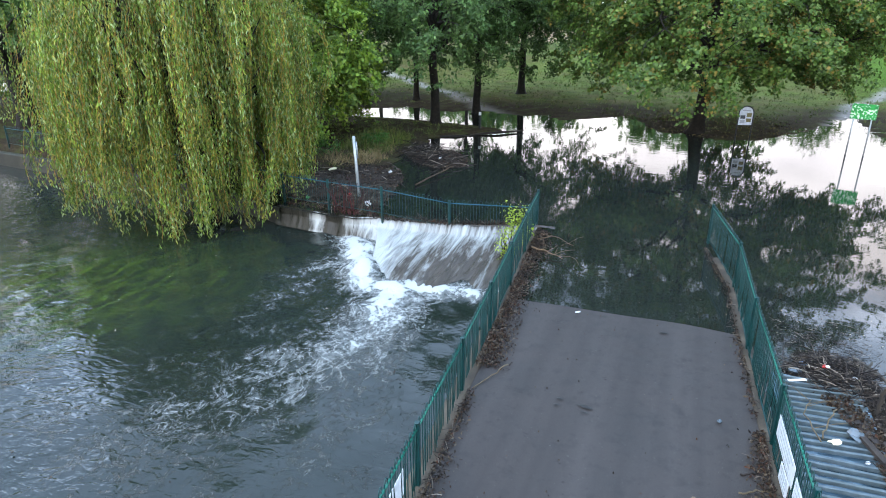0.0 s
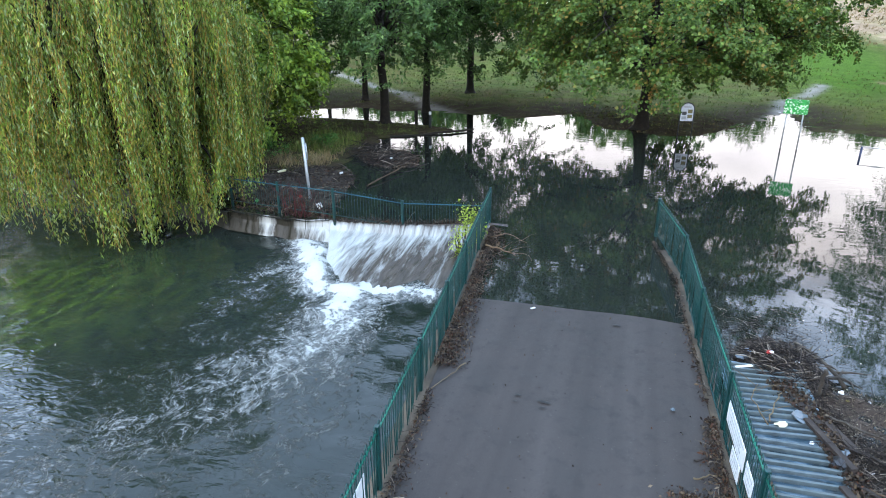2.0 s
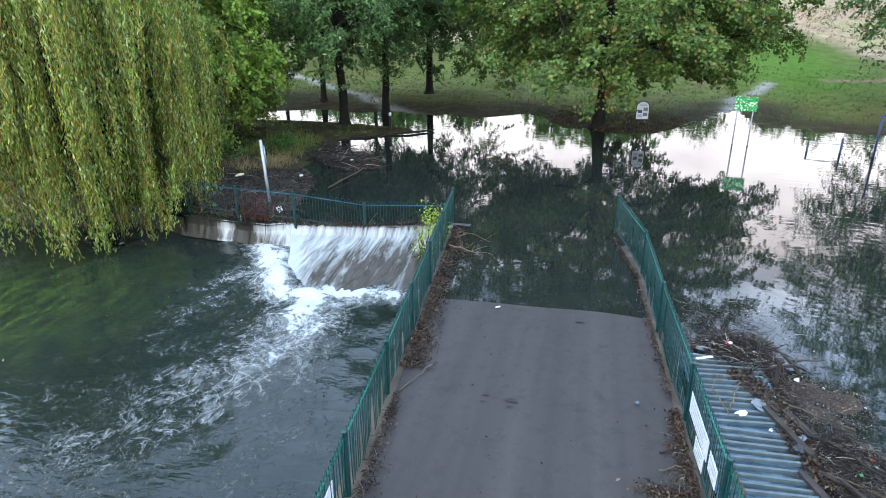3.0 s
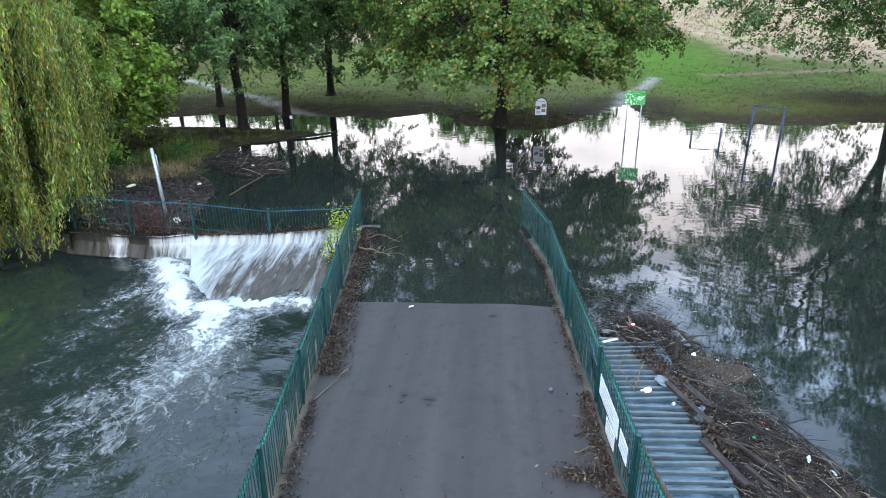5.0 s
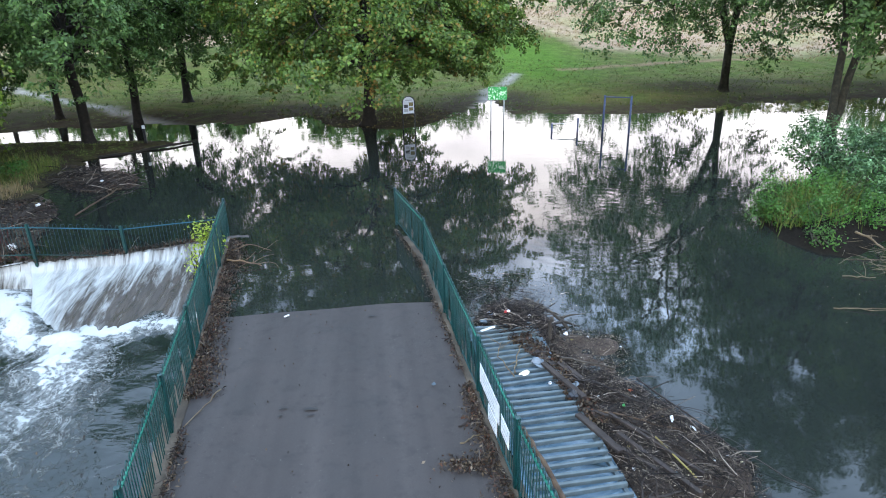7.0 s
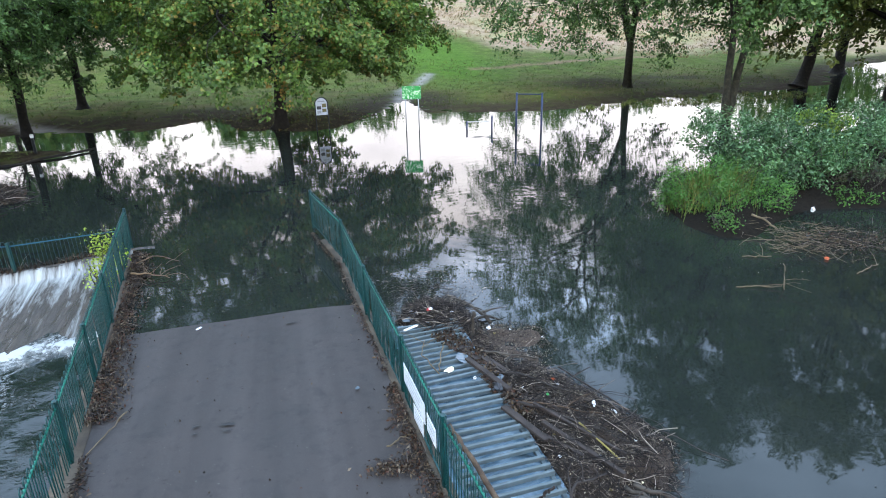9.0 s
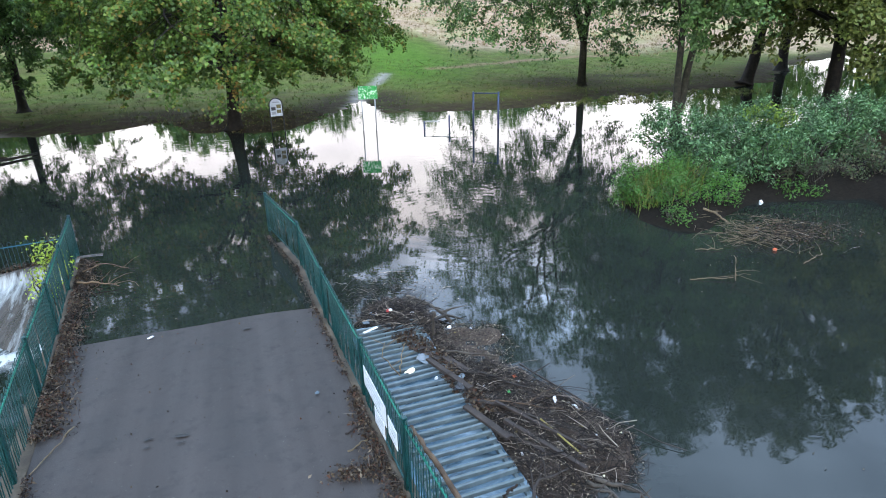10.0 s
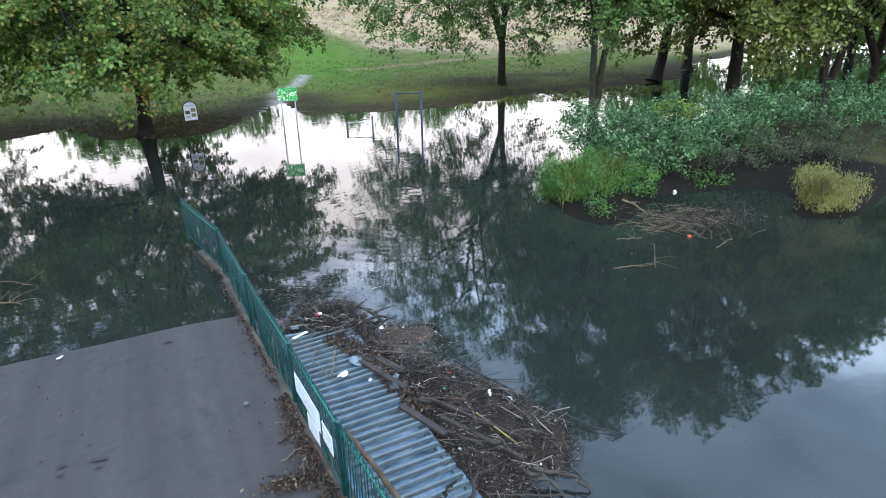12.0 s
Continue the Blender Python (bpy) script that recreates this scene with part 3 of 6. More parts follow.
# the main tongue, a side tongue and the jet beside the apron
for line, wa, wb, sa, sb in (([(-4.9, 13.6), (-4.7, 12.3), (-4.35, 11.2), (-4.6, 10.0), (-4.9, 8.8), (-5.5, 7.6), (-6.0, 6.3)], 1.1, 1.7, 1.15, 0.4),
                             ([(-4.0, 13.4), (-3.65, 11.6), (-3.55, 10.2), (-3.5, 8.6), (-3.7, 7.2)], 0.6, 1.1, 0.8, 0.38),
                             ([(-6.9, 15.6), (-7.3, 14.7), (-7.9, 13.8), (-8.3, 13.2)], 0.75, 0.7, 1.05, 0.4),
                             ([(-7.0, 13.6), (-7.3, 12.6), (-7.5, 11.4)], 0.7, 0.8, 0.45, 0.3)):
    u_line = np.clip((line[0][1] - Y) / (line[0][1] - line[-1][1]), 0, 1)
    d_line = np.abs(sd_line(line, X, Y) + 0.2 * waves(X, Y, 1.1, 25))
    foam = np.maximum(foam, (sa + (sb - sa) * u_line) * np.exp(-(d_line / (wa + (wb - wa) * u_line)) ** 2))
foam = np.maximum(foam, 0.32 * np.exp(-(np.hypot((X + 4.9) / 3.4, (Y - 8) / 5)) ** 2))
foam *= np.interp(X, [-10.5, -8.8, -8.0], [0.3, 0.6, 1.0])
# the dark eddy under the railing
foam *= 1 - 0.8 * np.exp(-(np.hypot((X + 2.3) / 0.9, (Y - 12.4) / 1.3)) ** 2)
foam = np.clip(foam, 0, 1.25)
weed = np.clip(1.25 - np.hypot((X + 13.6 - 0.25 * (Y - 10)) / 4.6, (Y - 10.6) / 4.4), 0, 1)
side = [(-7.5, 17.0), (-6.7, 15.4), (-6.0, 13.9)]
heap = 0.24 * np.clip((Y - 13.6) / 1.5, 0, 1) * np.clip((16.9 - Y) / 1.2, 0, 1) * np.exp(-(sd_line(side, X, Y) / 0.4) ** 2)
zz = RIVER_Z + heap + 0.035 * waves(X, Y, 1.6, 21) * np.exp(-dfoot / 7) + 0.1 * np.clip(foam - 0.4, 0, 1) * (1 + waves(X, Y, 4.0, 22)) + 0.02 * waves(X, Y, 4.5, 23) * np.exp(-dfoot / 9)
ni, nj = X.shape
i, j = np.meshgrid(np.arange(ni - 1), np.arange(nj - 1), indexing="ij")
F = np.stack([i * nj + j, (i + 1) * nj + j, (i + 1) * nj + j + 1, i * nj + j + 1], -1).reshape(-1, 4)
me = mesh_from("water_lower", np.stack([X, Y, zz], -1).reshape(-1, 3), F, M["river_water"], True)
for nm, a in (("foam", foam), ("weed", weed)):
    me.attributes.new(nm, "FLOAT", "POINT").data.foreach_set("value", a.astype(np.float32).ravel())
tagged(new("water_lower", me), "dark stirred river with white foam streaks below the weir", "water", kind="structure")

# ---- weir ----
cr = np.array(CREST[1:])


def weir_sheet(x0, x1, n_x, label, extra=0.0):
    """Water falling over the crest between x0 and x1: a short drop, then the slope."""
    fx = np.linspace(x0, x1, n_x)
    fy = np.interp(fx, cr[:, 0], cr[:, 1])
    # a sheer wall at one end, a long apron at the other
    lean = np.interp(fx, [-11.4, -7.9, -7.45, -7.2, -6.2, -5.0, -3.7, -1.5], [0.2, 0.24, 0.5, 3.5, 3.75, 3.6, 3.75, 4.4])
    shift = np.interp(fx, [-7.9, -7.3, -6.2, -5.0, -3.7, -1.5], [0.0, 1.4, 1.1, 0.45, 0.2, 0.0])
    t = np.linspace(0, 1, 48)
    prof = np.interp(t, [0, 0.06, 0.12, 0.22, 1.0], [0.03, 0.0, -0.1, -0.24, -0.64])
    run = np.interp(t, [0, 0.06, 0.12, 0.22, 1.0], [0, 0.03, 0.055, 0.09, 1.0])
    X = fx[:, None] + shift[:, None] * run
    Y = fy[:, None] + 0.12 - lean[:, None] * run
    S = np.repeat(fx[:, None], 48, 1)
    rid = waves(S, 0.25 * Y, 5.0, 31) + 0.5 * waves(S, 0.3 * Y, 14.0, 32)
    Z = prof[None] + 0.03 * rid * np.clip(t * 6, 0, 1)
    Y = Y - 0.03 * rid * np.clip(t * 8, 0, 1)
    i, j = np.meshgrid(np.arange(n_x - 1), np.arange(47), indexing="ij")
    F = np.stack([i * 48 + j, i * 48 + j + 1, (i + 1) * 48 + j + 1, (i + 1) * 48 + j], -1).reshape(-1, 4)
    me = mesh_from("weir_fall", np.stack([X, Y, Z], -1).reshape(-1, 3), F, M["weir_water"], True)
    white = np.interp(t, [0, 0.05, 0.12, 0.22, 0.45, 0.8, 1.0], [0.1, 0.5, 0.72, 0.74, 0.5, 0.34, 0.55])[None] * np.ones((n_x, 1))
    white += 0.42 * np.exp(-((fx + 7.1) / 0.5) ** 2)[:, None] * np.clip(t * 2.5, 0, 1)[None]
    white += np.interp(fx, [-11.3, -9.9, -9.55, -9.2, -8.9, -8.5, -8.2, -7.6, -7, -5.5, -4.2, -3.0, -2.2], [-0.7, -0.6, 0.25, 0.1, -0.6, -0.4, 0.25, 0.3, 0.22, 0.06, -0.06, -0.1, -0.3])[:, None] + extra - 0.22 * np.interp(fx, [-6.2, -4.5], [0, 1])[:, None] * np.clip(t * 1.6 - 0.5, 0, 1)[None]
    me.attributes.new("white", "FLOAT", "POINT").data.foreach_set("value", white.astype(np.float32).ravel())
    # 1 over the sheer left part, falling to 0 at the apron
    wall_dark = np.repeat(np.interp(fx, [-8.2, -7.4], [1, 0])[:, None], 48, 1)
    me.attributes.new("wall_dark", "FLOAT", "POINT").data.foreach_set("value", wall_dark.astype(np.float32).ravel())
    return tagged(new("weir_fall", me), label, "weir", kind="structure")


weir_sheet(-7.95, -1.5, 170, "white water sliding in streaks down a brown concrete weir slope")
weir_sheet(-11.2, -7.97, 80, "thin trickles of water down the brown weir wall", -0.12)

# retaining wall of the left bank
bm = bmesh.new()
wall = [(-60, 22.4), (-31, 20.1), (-27.6, 19.8), (-13.6, 17.95), (-11.0, 17.1)]
ring = []
for x, y in wall:
    ring.append([bm.verts.new((x, y + dy, z)) for dy, z in ((0, -2.5), (0, -0.03), (0.04, 0.0), (0.3, 0.0), (0.34, -2.5))])
for a, b in zip(ring, ring[1:]):
    for q in range(4):
        bm.faces.new((a[q], b[q], b[q + 1], a[q + 1]))
tagged(new("wall_bank", bm_mesh("wall_bank", bm, M["wet_concrete"])), "stained concrete retaining wall along the river", "wall", kind="structure")
# sheer concrete face under the crest
bm = bmesh.new()
ring = [[bm.verts.new((x, y + dy, z)) for dy, z in ((0.16, -2.5), (0.16, -0.06), (0.5, -0.06), (0.5, -2.5))] for x, y in [(-11.6, 17.3)] + CREST[1:] + [(-1.6, 18.6)]]
for a, b in zip(ring, ring[1:]):
    for q in range(3):
        bm.faces.new((a[q], b[q], b[q + 1], a[q + 1]))
tagged(new("wall_weir", bm_mesh("wall_weir", bm, M["wet_concrete"])), "wet concrete weir wall under the falling water", "weir wall", kind="structure")

# ---- fences ----
def hairpin_mesh(length, pitch=0.09, radius=0.0095):
    """One bent bar: two uprights joined by a round bow; its top at the origin."""
    h = pitch / 2
    a = np.linspace(0, np.pi, 7)
    pts = [(-h, 0, -length), (-h, 0, -h)] + [(-h * math.cos(q), 0, -h + h * math.sin(q)) for q in a[1:-1]] + [(h, 0, -h), (h, 0, -length)]
    V, F = tube(pts, radius, 5, False)
    return mesh_from("bow", V, F, M["green_paint"], True)


def fence(name, posts, tops, length, label, post_h=1.25, post_r=0.035, skip=(), rail_mat="green_rail_top", bar_r=0.0095):
    """Bow-topped railing through posts [(x, y)], with the heights of its tops."""
    top = thing(name, (*posts[0], tops[0] - length), label, "fence", "park railings")
    back = top.matrix_basis.inverted()
    bow = hairpin_mesh(length, radius=bar_r)
    pm = bm_mesh("post", box(-post_r, post_r, -post_r, post_r, -post_h, 0.02, 0.006), M["green_paint"])
    for (x, y), z in zip(posts, tops):
        part("post", pm, top, "", back @ pose(x, y, z, 0, 0, math.degrees(math.atan2(posts[1][1] - posts[0][1], posts[1][0] - posts[0][0]))))
    for q, ((ax, ay), (bx, by)) in enumerate(zip(posts, posts[1:])):
        if q in skip:
            continue
        za, zb = tops[q], tops[q + 1]
        d = math.hypot(bx - ax, by - ay)
        for lab, off, r in (("top_rail", 0.085, 0.016), ("bottom_rail", length - 0.05, 0.016)):
            V, F = tube([back @ Vector((ax, ay, za - off)), back @ Vector(((ax + bx) / 2, (ay + by) / 2, (za + zb) / 2 - off)), back @ Vector((bx, by, zb - off))], r, 6)
            part(lab, mesh_from(lab, V, F, M[rail_mat if lab == "top_rail" else "green_paint"], True), top)
        n = max(2, round(d / 0.182))
        ang = math.degrees(math.atan2(by - ay, bx - ax))
        for s in range(n):
            f = (s + 0.5) / n
            part("bow", bow, top, "", back @ pose(ax + (bx - ax) * f, ay + (by - ay) * f, za + (zb - za) * f + 0.035 + random.uniform(-0.006, 0.006), random.uniform(-1.5, 1.5), 0, ang))
    return top


l_top = [float(np.interp(y, [1.2, 4, 6.2, 8.6, 11, 18.5], [1.32, 1.26, 1.21, 1.16, 1.15, 1.17])) for _, y in L_POSTS]
r_top = [float(np.interp(y, [1.8, 4.2, 6.6, 9, 12, 18.6], [1.45, 1.36, 1.28, 1.18, 1.16, 1.18])) for _, y in R_POSTS]
fence("railing", L_POSTS, l_top, 1.1, "dark green bow-topped metal railing along the bridge beside the weir", bar_r=0.0085)
fence("railing", R_POSTS, r_top, 1.1, "dark green bow-topped metal railing along the bridge with notices tied on", bar_r=0.0085)
W_POSTS = [(-30.5, 21.15), (-28, 20.85), (-25.5, 20.5), (-23, 20.1), (-20.5, 19.7), (-18, 19.3), (-15.5, 18.95), (-13.4, 18.55), (-11.2, 17.75), (-9.2, 17.5), (-7.0, 17.2), (-4.75, 17.5), (-2.35, 18.35)]
w_top = [1.05] * 8 + [1.08, 1.08, 1.1, 0.8, 0.68]
fence("railing", W_POSTS, w_top, 0.92, "dark green bow-topped railing on the weir crest, hung with debris", rail_mat="blue_rail", bar_r=0.0065)

# ---- trees ----
def limb(a, b, rng, bend=0.15, n=6):
    a, b = np.asarray(a, float), np.asarray(b, float)
    t = np.linspace(0, 1, n)[:, None]
    L = np.linalg.norm(b - a)
    off = rng.normal(size=3) * bend * L
    off[2] = abs(off[2]) * 0.8
    return a + (b - a) * t + off * np.sin(np.pi * t) * 0.6 + rng.normal(size=(n, 3)) * 0.015 * L * np.sin(np.pi * t)


def tree(name, at, H, radius, low, seed, leaf, label, sprays=900, per=70, size=0.17, trunk=0.28, stems=((0, 0),), centre=(0, 0), fork=0.3, width=0.6, bark="bark", gaps=0.0, length=0.6, hang=0.35, fork_z=0.0):
    """A broad-leaved tree: flared trunk, forking boughs, and sprays of leaves at the ends of twigs in an uneven crown."""
    rng = np.random.default_rng(seed)
    x, y = at
    z = float(height(np.array([x]), np.array([y]))[0]) - 0.05
    top = thing(name, (x, y, z), label, "tree", "park trees")
    wood, lines = [], []
    for q, (lx, ly) in enumerate(stems):
        hs = np.array([0, 0.1, 0.28, 0.6, 1.1, 2.0, 3.4, H * 0.45, H * 0.68, H * 0.9])
        rs = trunk * np.array([2.1, 1.7, 1.35, 1.15, 1.04, 1.0, 0.9, 0.6, 0.32, 0.05]) * (1 if len(stems) == 1 else 0.72)
        sway = rng.normal(size=(10, 2)) * np.clip(hs - 1, 0, 3)[:, None] * 0.03
        up = np.clip(hs - fork_z, 0, None) / (H - fork_z)
        pts = np.column_stack([lx * up ** 0.85 + sway[:, 0] * (hs > fork_z), ly * up ** 0.85 + sway[:, 1] * (hs > fork_z), hs])
        wood.append(tube(pts, rs, 12))
        lines.append(pts)
    # the crown's outline: lobed, flat below, fuller above
    zc = low + 0.36 * (H - low)
    ph = rng.uniform(0, 6.28, 6)

    def reach(az, cz):
        lobe = 1 + 0.13 * np.sin(2 * az + ph[0]) + 0.11 * np.sin(3 * az + ph[1] + 2 * cz) + 0.1 * np.sin(5 * az + ph[2] - 4 * cz) + 0.07 * np.sin(9 * az + 7 * cz + ph[3])
        return lobe * (1 - np.abs(cz) ** np.where(cz > 0, 2.4, 5.0)) ** 0.5

    def place(az, cz, r):
        out = reach(az, cz) * r * radius
        zz = zc + np.where(cz > 0, cz * (H - zc), cz * (zc - low) * (1 + 0.3 * np.sin(4 * az + ph[4]))) * (0.5 + 0.5 * r)
        return np.stack([centre[0] + np.cos(az) * out, centre[1] + np.sin(az) * out, zz], -1)

    # boughs
    n_b = 16 + 8 * len(stems)
    knots = []
    for q in range(n_b):
        cz = -0.75 + 1.6 * (q + 0.5) / n_b
        az = q * 2.39996 + rng.normal() * 0.3
        end = place(np.array(az), np.array(cz), 0.8)
        st = lines[q % len(stems)]
        zf = float(np.clip(end[2] * 0.62 - 0.06 * radius, H * fork * rng.uniform(0.75, 1.1), H * 0.82))
        base = np.array([np.interp(zf, st[:, 2], st[:, e]) for e in range(2)] + [zf])
        t = np.linspace(0, 1, 10)[:, None]
        L = np.linalg.norm(end - base)
        bow = base + (end - base) * t + np.array([0, 0, 0.13 * L]) * np.sin(np.pi * t) + rng.normal(size=3) * 0.07 * L * np.sin(np.pi * t) + rng.normal(size=(10, 3)) * 0.012 * L * np.sin(np.pi * t)
        r0 = min(0.42 * trunk, 0.013 * L + 0.02)
        wood.append(tube(bow, np.linspace(r0, 0.014, 10), 6, False))
        knots.append(bow[3:])
    for st in lines:
        knots.append(st[st[:, 2] > H * 0.5])
    knots = np.vstack(knots)
    # sprays, thinned in hollows so that the crown breaks into masses
    n = sprays * 3
    cz = rng.uniform(-0.92, 0.98, n)
    az = rng.uniform(-np.pi, np.pi, n)
    C = place(az, cz, rng.uniform(0.1, 1.0, n) ** 0.45)
    f = 2.6 / max(2.5, 0.3 * radius)
    lump = waves(C[:, 0] + 1.7 * C[:, 2], C[:, 1] - 1.3 * C[:, 2], f, seed) + 0.5 * waves(C[:, 0] - C[:, 2], C[:, 1] + 1.9 * C[:, 2], 2.2 * f, seed + 1)
    C = C[lump + rng.normal(size=n) * 0.22 > gaps - 0.55][:sprays]
    C = C[C[:, 2] > 0.5]
    out = C - np.array([centre[0], centre[1], zc])
    out[:, 2] *= 0.3
    out /= np.linalg.norm(out, axis=1, keepdims=True) + 1e-9
    D = out + rng.normal(size=C.shape) * 0.45
    D[:, 2] -= hang
    D /= np.linalg.norm(D, axis=1, keepdims=True)
    side = np.cross(D, [0, 0, 1.0])
    side /= np.linalg.norm(side, axis=1, keepdims=True) + 1e-9
    N = np.cross(side, D)
    for p, d in list(zip(C, D))[::4]:
        h = knots[np.argmin(((knots - p) ** 2).sum(1))]
        if np.linalg.norm(h - p) < 0.45 * radius:
            wood.append(tube(limb(h, p + d * 0.2, rng, 0.1, 4), np.linspace(0.024, 0.006, 4), 4, False))
    V, F = join(wood)
    part("trunk", mesh_from("trunk", V, F, M[bark], True), top)
    m = len(C) * per
    which = np.repeat(np.arange(len(C)), per)
    big = rng.uniform(0.6, 1.35, (len(C), 1))[which] * length
    u = rng.uniform(-1, 1, (m, 1))
    P = C[which] + D[which] * u * big + side[which] * rng.normal(size=(m, 1)) * 0.42 * big * (1.1 - 0.5 * np.abs(u)) + N[which] * rng.normal(size=(m, 1)) * 0.17 * big
    P[:, 2] -= 0.3 * big[:, 0] * np.clip(u[:, 0], 0, 1) ** 2
    V, F = leaves(P, size, rng, 0.5, width, facing=0.75 * N[which] + 0.35 * out[which])
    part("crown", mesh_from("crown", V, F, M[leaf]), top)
    return top


tree("maple_tree", (2.5, 38.2), 15.5, 8.8, 2.4, 11, "maple_leaf", "spreading maple with green leaves turning orange at the tips", 1650, 80, 0.168, 0.34, centre=(0.7, 0.0), width=0.95, stems=((0.5, 0),), length=0.62, fork=0.24, gaps=0.5)
tree("ash_tree", (-12.2, 34.6), 15, 5.2, 2.9, 12, "ash_leaf", "dark green ash tree with a straight trunk on the muddy bank", 760, 50, 0.24, 0.25, centre=(0.3, -0.6), width=0.42, hang=0.6, gaps=0.35)
tree("ash_tree", (-17.8, 44.5), 14, 5.2, 4.4, 13, "ash_leaf", "slim dark ash tree behind the flooded path", 420, 60, 0.24, 0.2, width=0.42)
tree("ash_tree", (-11.8, 41.2), 17, 6.0, 4.6, 14, "ash_leaf", "tall dark ash tree beside the muddy path", 760, 50, 0.25, 0.24, centre=(0.8, 0), width=0.42, gaps=0.35)
tree("ash_tree", (-11.1, 50.7), 19, 7.0, 2.2, 15, "ash_leaf", "ash tree with low hanging branches on the lawn", 800, 50, 0.26, 0.27, centre=(2.2, -3), width=0.42, hang=0.7, gaps=0.45)
for q, (x, y) in enumerate(((-34, 70), (-24, 74))):
    tree("park_tree", (x, y), 20, 7.0, 9.0, 33 + q, "dark_leaf", "leafy tree far back on the lawn", 420, 30, 0.5, 0.26, length=1.0)
tree("lime_tree", (-19.0, 27.5), 11, 4.3, 0.7, 16, "light_leaf", "yellow-green lime tree hanging over the bank", 900, 52, 0.19, 0.28, centre=(1.9, 0.3), width=0.75)
tree("park_tree", (-27, 41), 15, 7, 2.5, 17, "dark_leaf", "dark leafy tree behind the willow", 480, 38, 0.35, 0.34)
tree("park_tree", (-36, 30), 14, 7, 1.5, 18, "dark_leaf", "dark leafy tree at the river wall", 480, 38, 0.35, 0.34)
tree("park_tree", (-46, 26), 21, 8, 1.5, 19, "dark_leaf", "dark leafy tree along the river wall", 380, 30, 0.44, 0.34)
tree("park_tree", (-28.5, 30), 17, 6, 2.0, 20, "dark_leaf", "tall dark tree behind the willow", 460, 30, 0.41, 0.34)
tree("alder_tree", (27.2, 30.7), 25, 6.0, 5.6, 21, "ash_leaf", "tall twin-stemmed tree standing in flood water", 1300, 56, 0.255, 0.3, fork_z=0.6, stems=((-0.3, 0.2), (4.4, 0.6)), centre=(0.8, 0), bark="bark_moss", width=0.5, length=0.75, gaps=-0.1)
tree("ash_tree", (29.8, 45.6), 25, 9.2, 3.2, 22, "ash_leaf", "ash tree with a forked trunk at the foot of the slope", 1250, 54, 0.265, 0.42, fork_z=3.4, stems=((1.5, 0), (-5, 1.0)), centre=(-3.7, 1.0), bark="bark_moss", width=0.5, length=0.85, gaps=0.4)
tree("park_tree", (42.8, 41.6), 24, 7.5, 7.0, 23, "dark_leaf", "tall tree with a leaning trunk at the water's edge", 720, 54, 0.31, 0.42, stems=((4.5, 0),), centre=(2, 0), length=0.8)
tree("park_tree", (54.5, 49.2), 22, 7, 7.0, 24, "dark_leaf", "tall dark tree on the flooded grass", 560, 34, 0.44, 0.45, length=0.8)
tree("park_tree", (36.6, 28.6), 26, 8.0, 4.6, 25, "olive_leaf", "broad tree standing in the flood behind the shrubs", 1350, 58, 0.285, 0.42, centre=(0.6, 0.5), length=0.85, gaps=-0.2)
tree("park_tree", (46.2, 29), 25, 8.2, 7.0, 26, "dark_leaf", "tree with a forked leaning trunk standing in flood water", 1000, 54, 0.335, 0.42, fork_z=0.6, stems=((8, 0), (2.0, 1.0)), centre=(2, 0), length=0.9, gaps=-0.2)
tree("park_tree", (54, 30.1), 24, 7.5, 7.0, 27, "dark_leaf", "tree with a low side branch on the flooded grass", 800, 50, 0.35, 0.45, fork_z=3.4, stems=((1, 0), (-11, 1)), length=0.9, gaps=-0.2)
tree("park_tree", (70, 42), 22, 8, 4.0, 29, "dark_leaf", "tree far off on the flooded grass", 420, 32, 0.5, 0.45, length=1.0)
tree("park_tree", (62, 24), 17, 8, 2.0, 28, "dark_leaf", "broad tree behind the thicket", 600, 34, 0.46, 0.4, length=0.9)


def far_wood(name, spots, seed, label, leaf="dark_leaf"):
    rng = np.random.default_rng(seed)
    P = []
    for x, y, r, h in spots:
        z = float(height(np.array([x]), np.array([y]))[0])
        n = 1400
        v = rng.normal(size=(n, 3))
        v /= np.linalg.norm(v, axis=1, keepdims=True)
        rr = rng.uniform(0.5, 1.0, (n, 1)) * (1 + 0.22 * np.sin(5 * np.arctan2(v[:, 1:2], v[:, :1]) + x) + 0.15 * np.sin(7 * v[:, 2:3] + y))
        P.append(np.array([x, y, z + h * 0.52]) + v * rr * [r, r, h * 0.5])
    V, F = leaves(np.vstack(P), 1.35, rng, 0.3, 0.7)
    return tagged(new(name, mesh_from(name, V, F, M[leaf])), label, "trees", kind="stuff")


rg = random.Random(5)
far_wood("far_wood", [(x + rg.uniform(-5, 5), 118 + 0.2 * abs(x) + rg.uniform(-10, 14), rg.uniform(6, 9), rg.uniform(9, 13)) for x in range(-150, 12, 11)], 41, "distant dark trees closing the park")
far_wood("far_wood", [(x + rg.uniform(-5, 5), 205 + rg.uniform(-10, 30), rg.uniform(7, 10), rg.uniform(11, 16)) for x in range(14, 260, 15)], 42, "distant trees on top of the dry slope")
far_wood("far_wood", [(100 + rg.uniform(-6, 40), y + rg.uniform(-5, 5), rg.uniform(6, 9), rg.uniform(12, 17)) for y in range(-40, 120, 11)], 43, "distant trees beyond the flooded grass")
far_wood("far_wood", [(-90 + rg.uniform(-30, 6), y + rg.uniform(-5, 5), rg.uniform(6, 9), rg.uniform(12, 17)) for y in range(-60, 110, 12)], 44, "distant trees along the river")


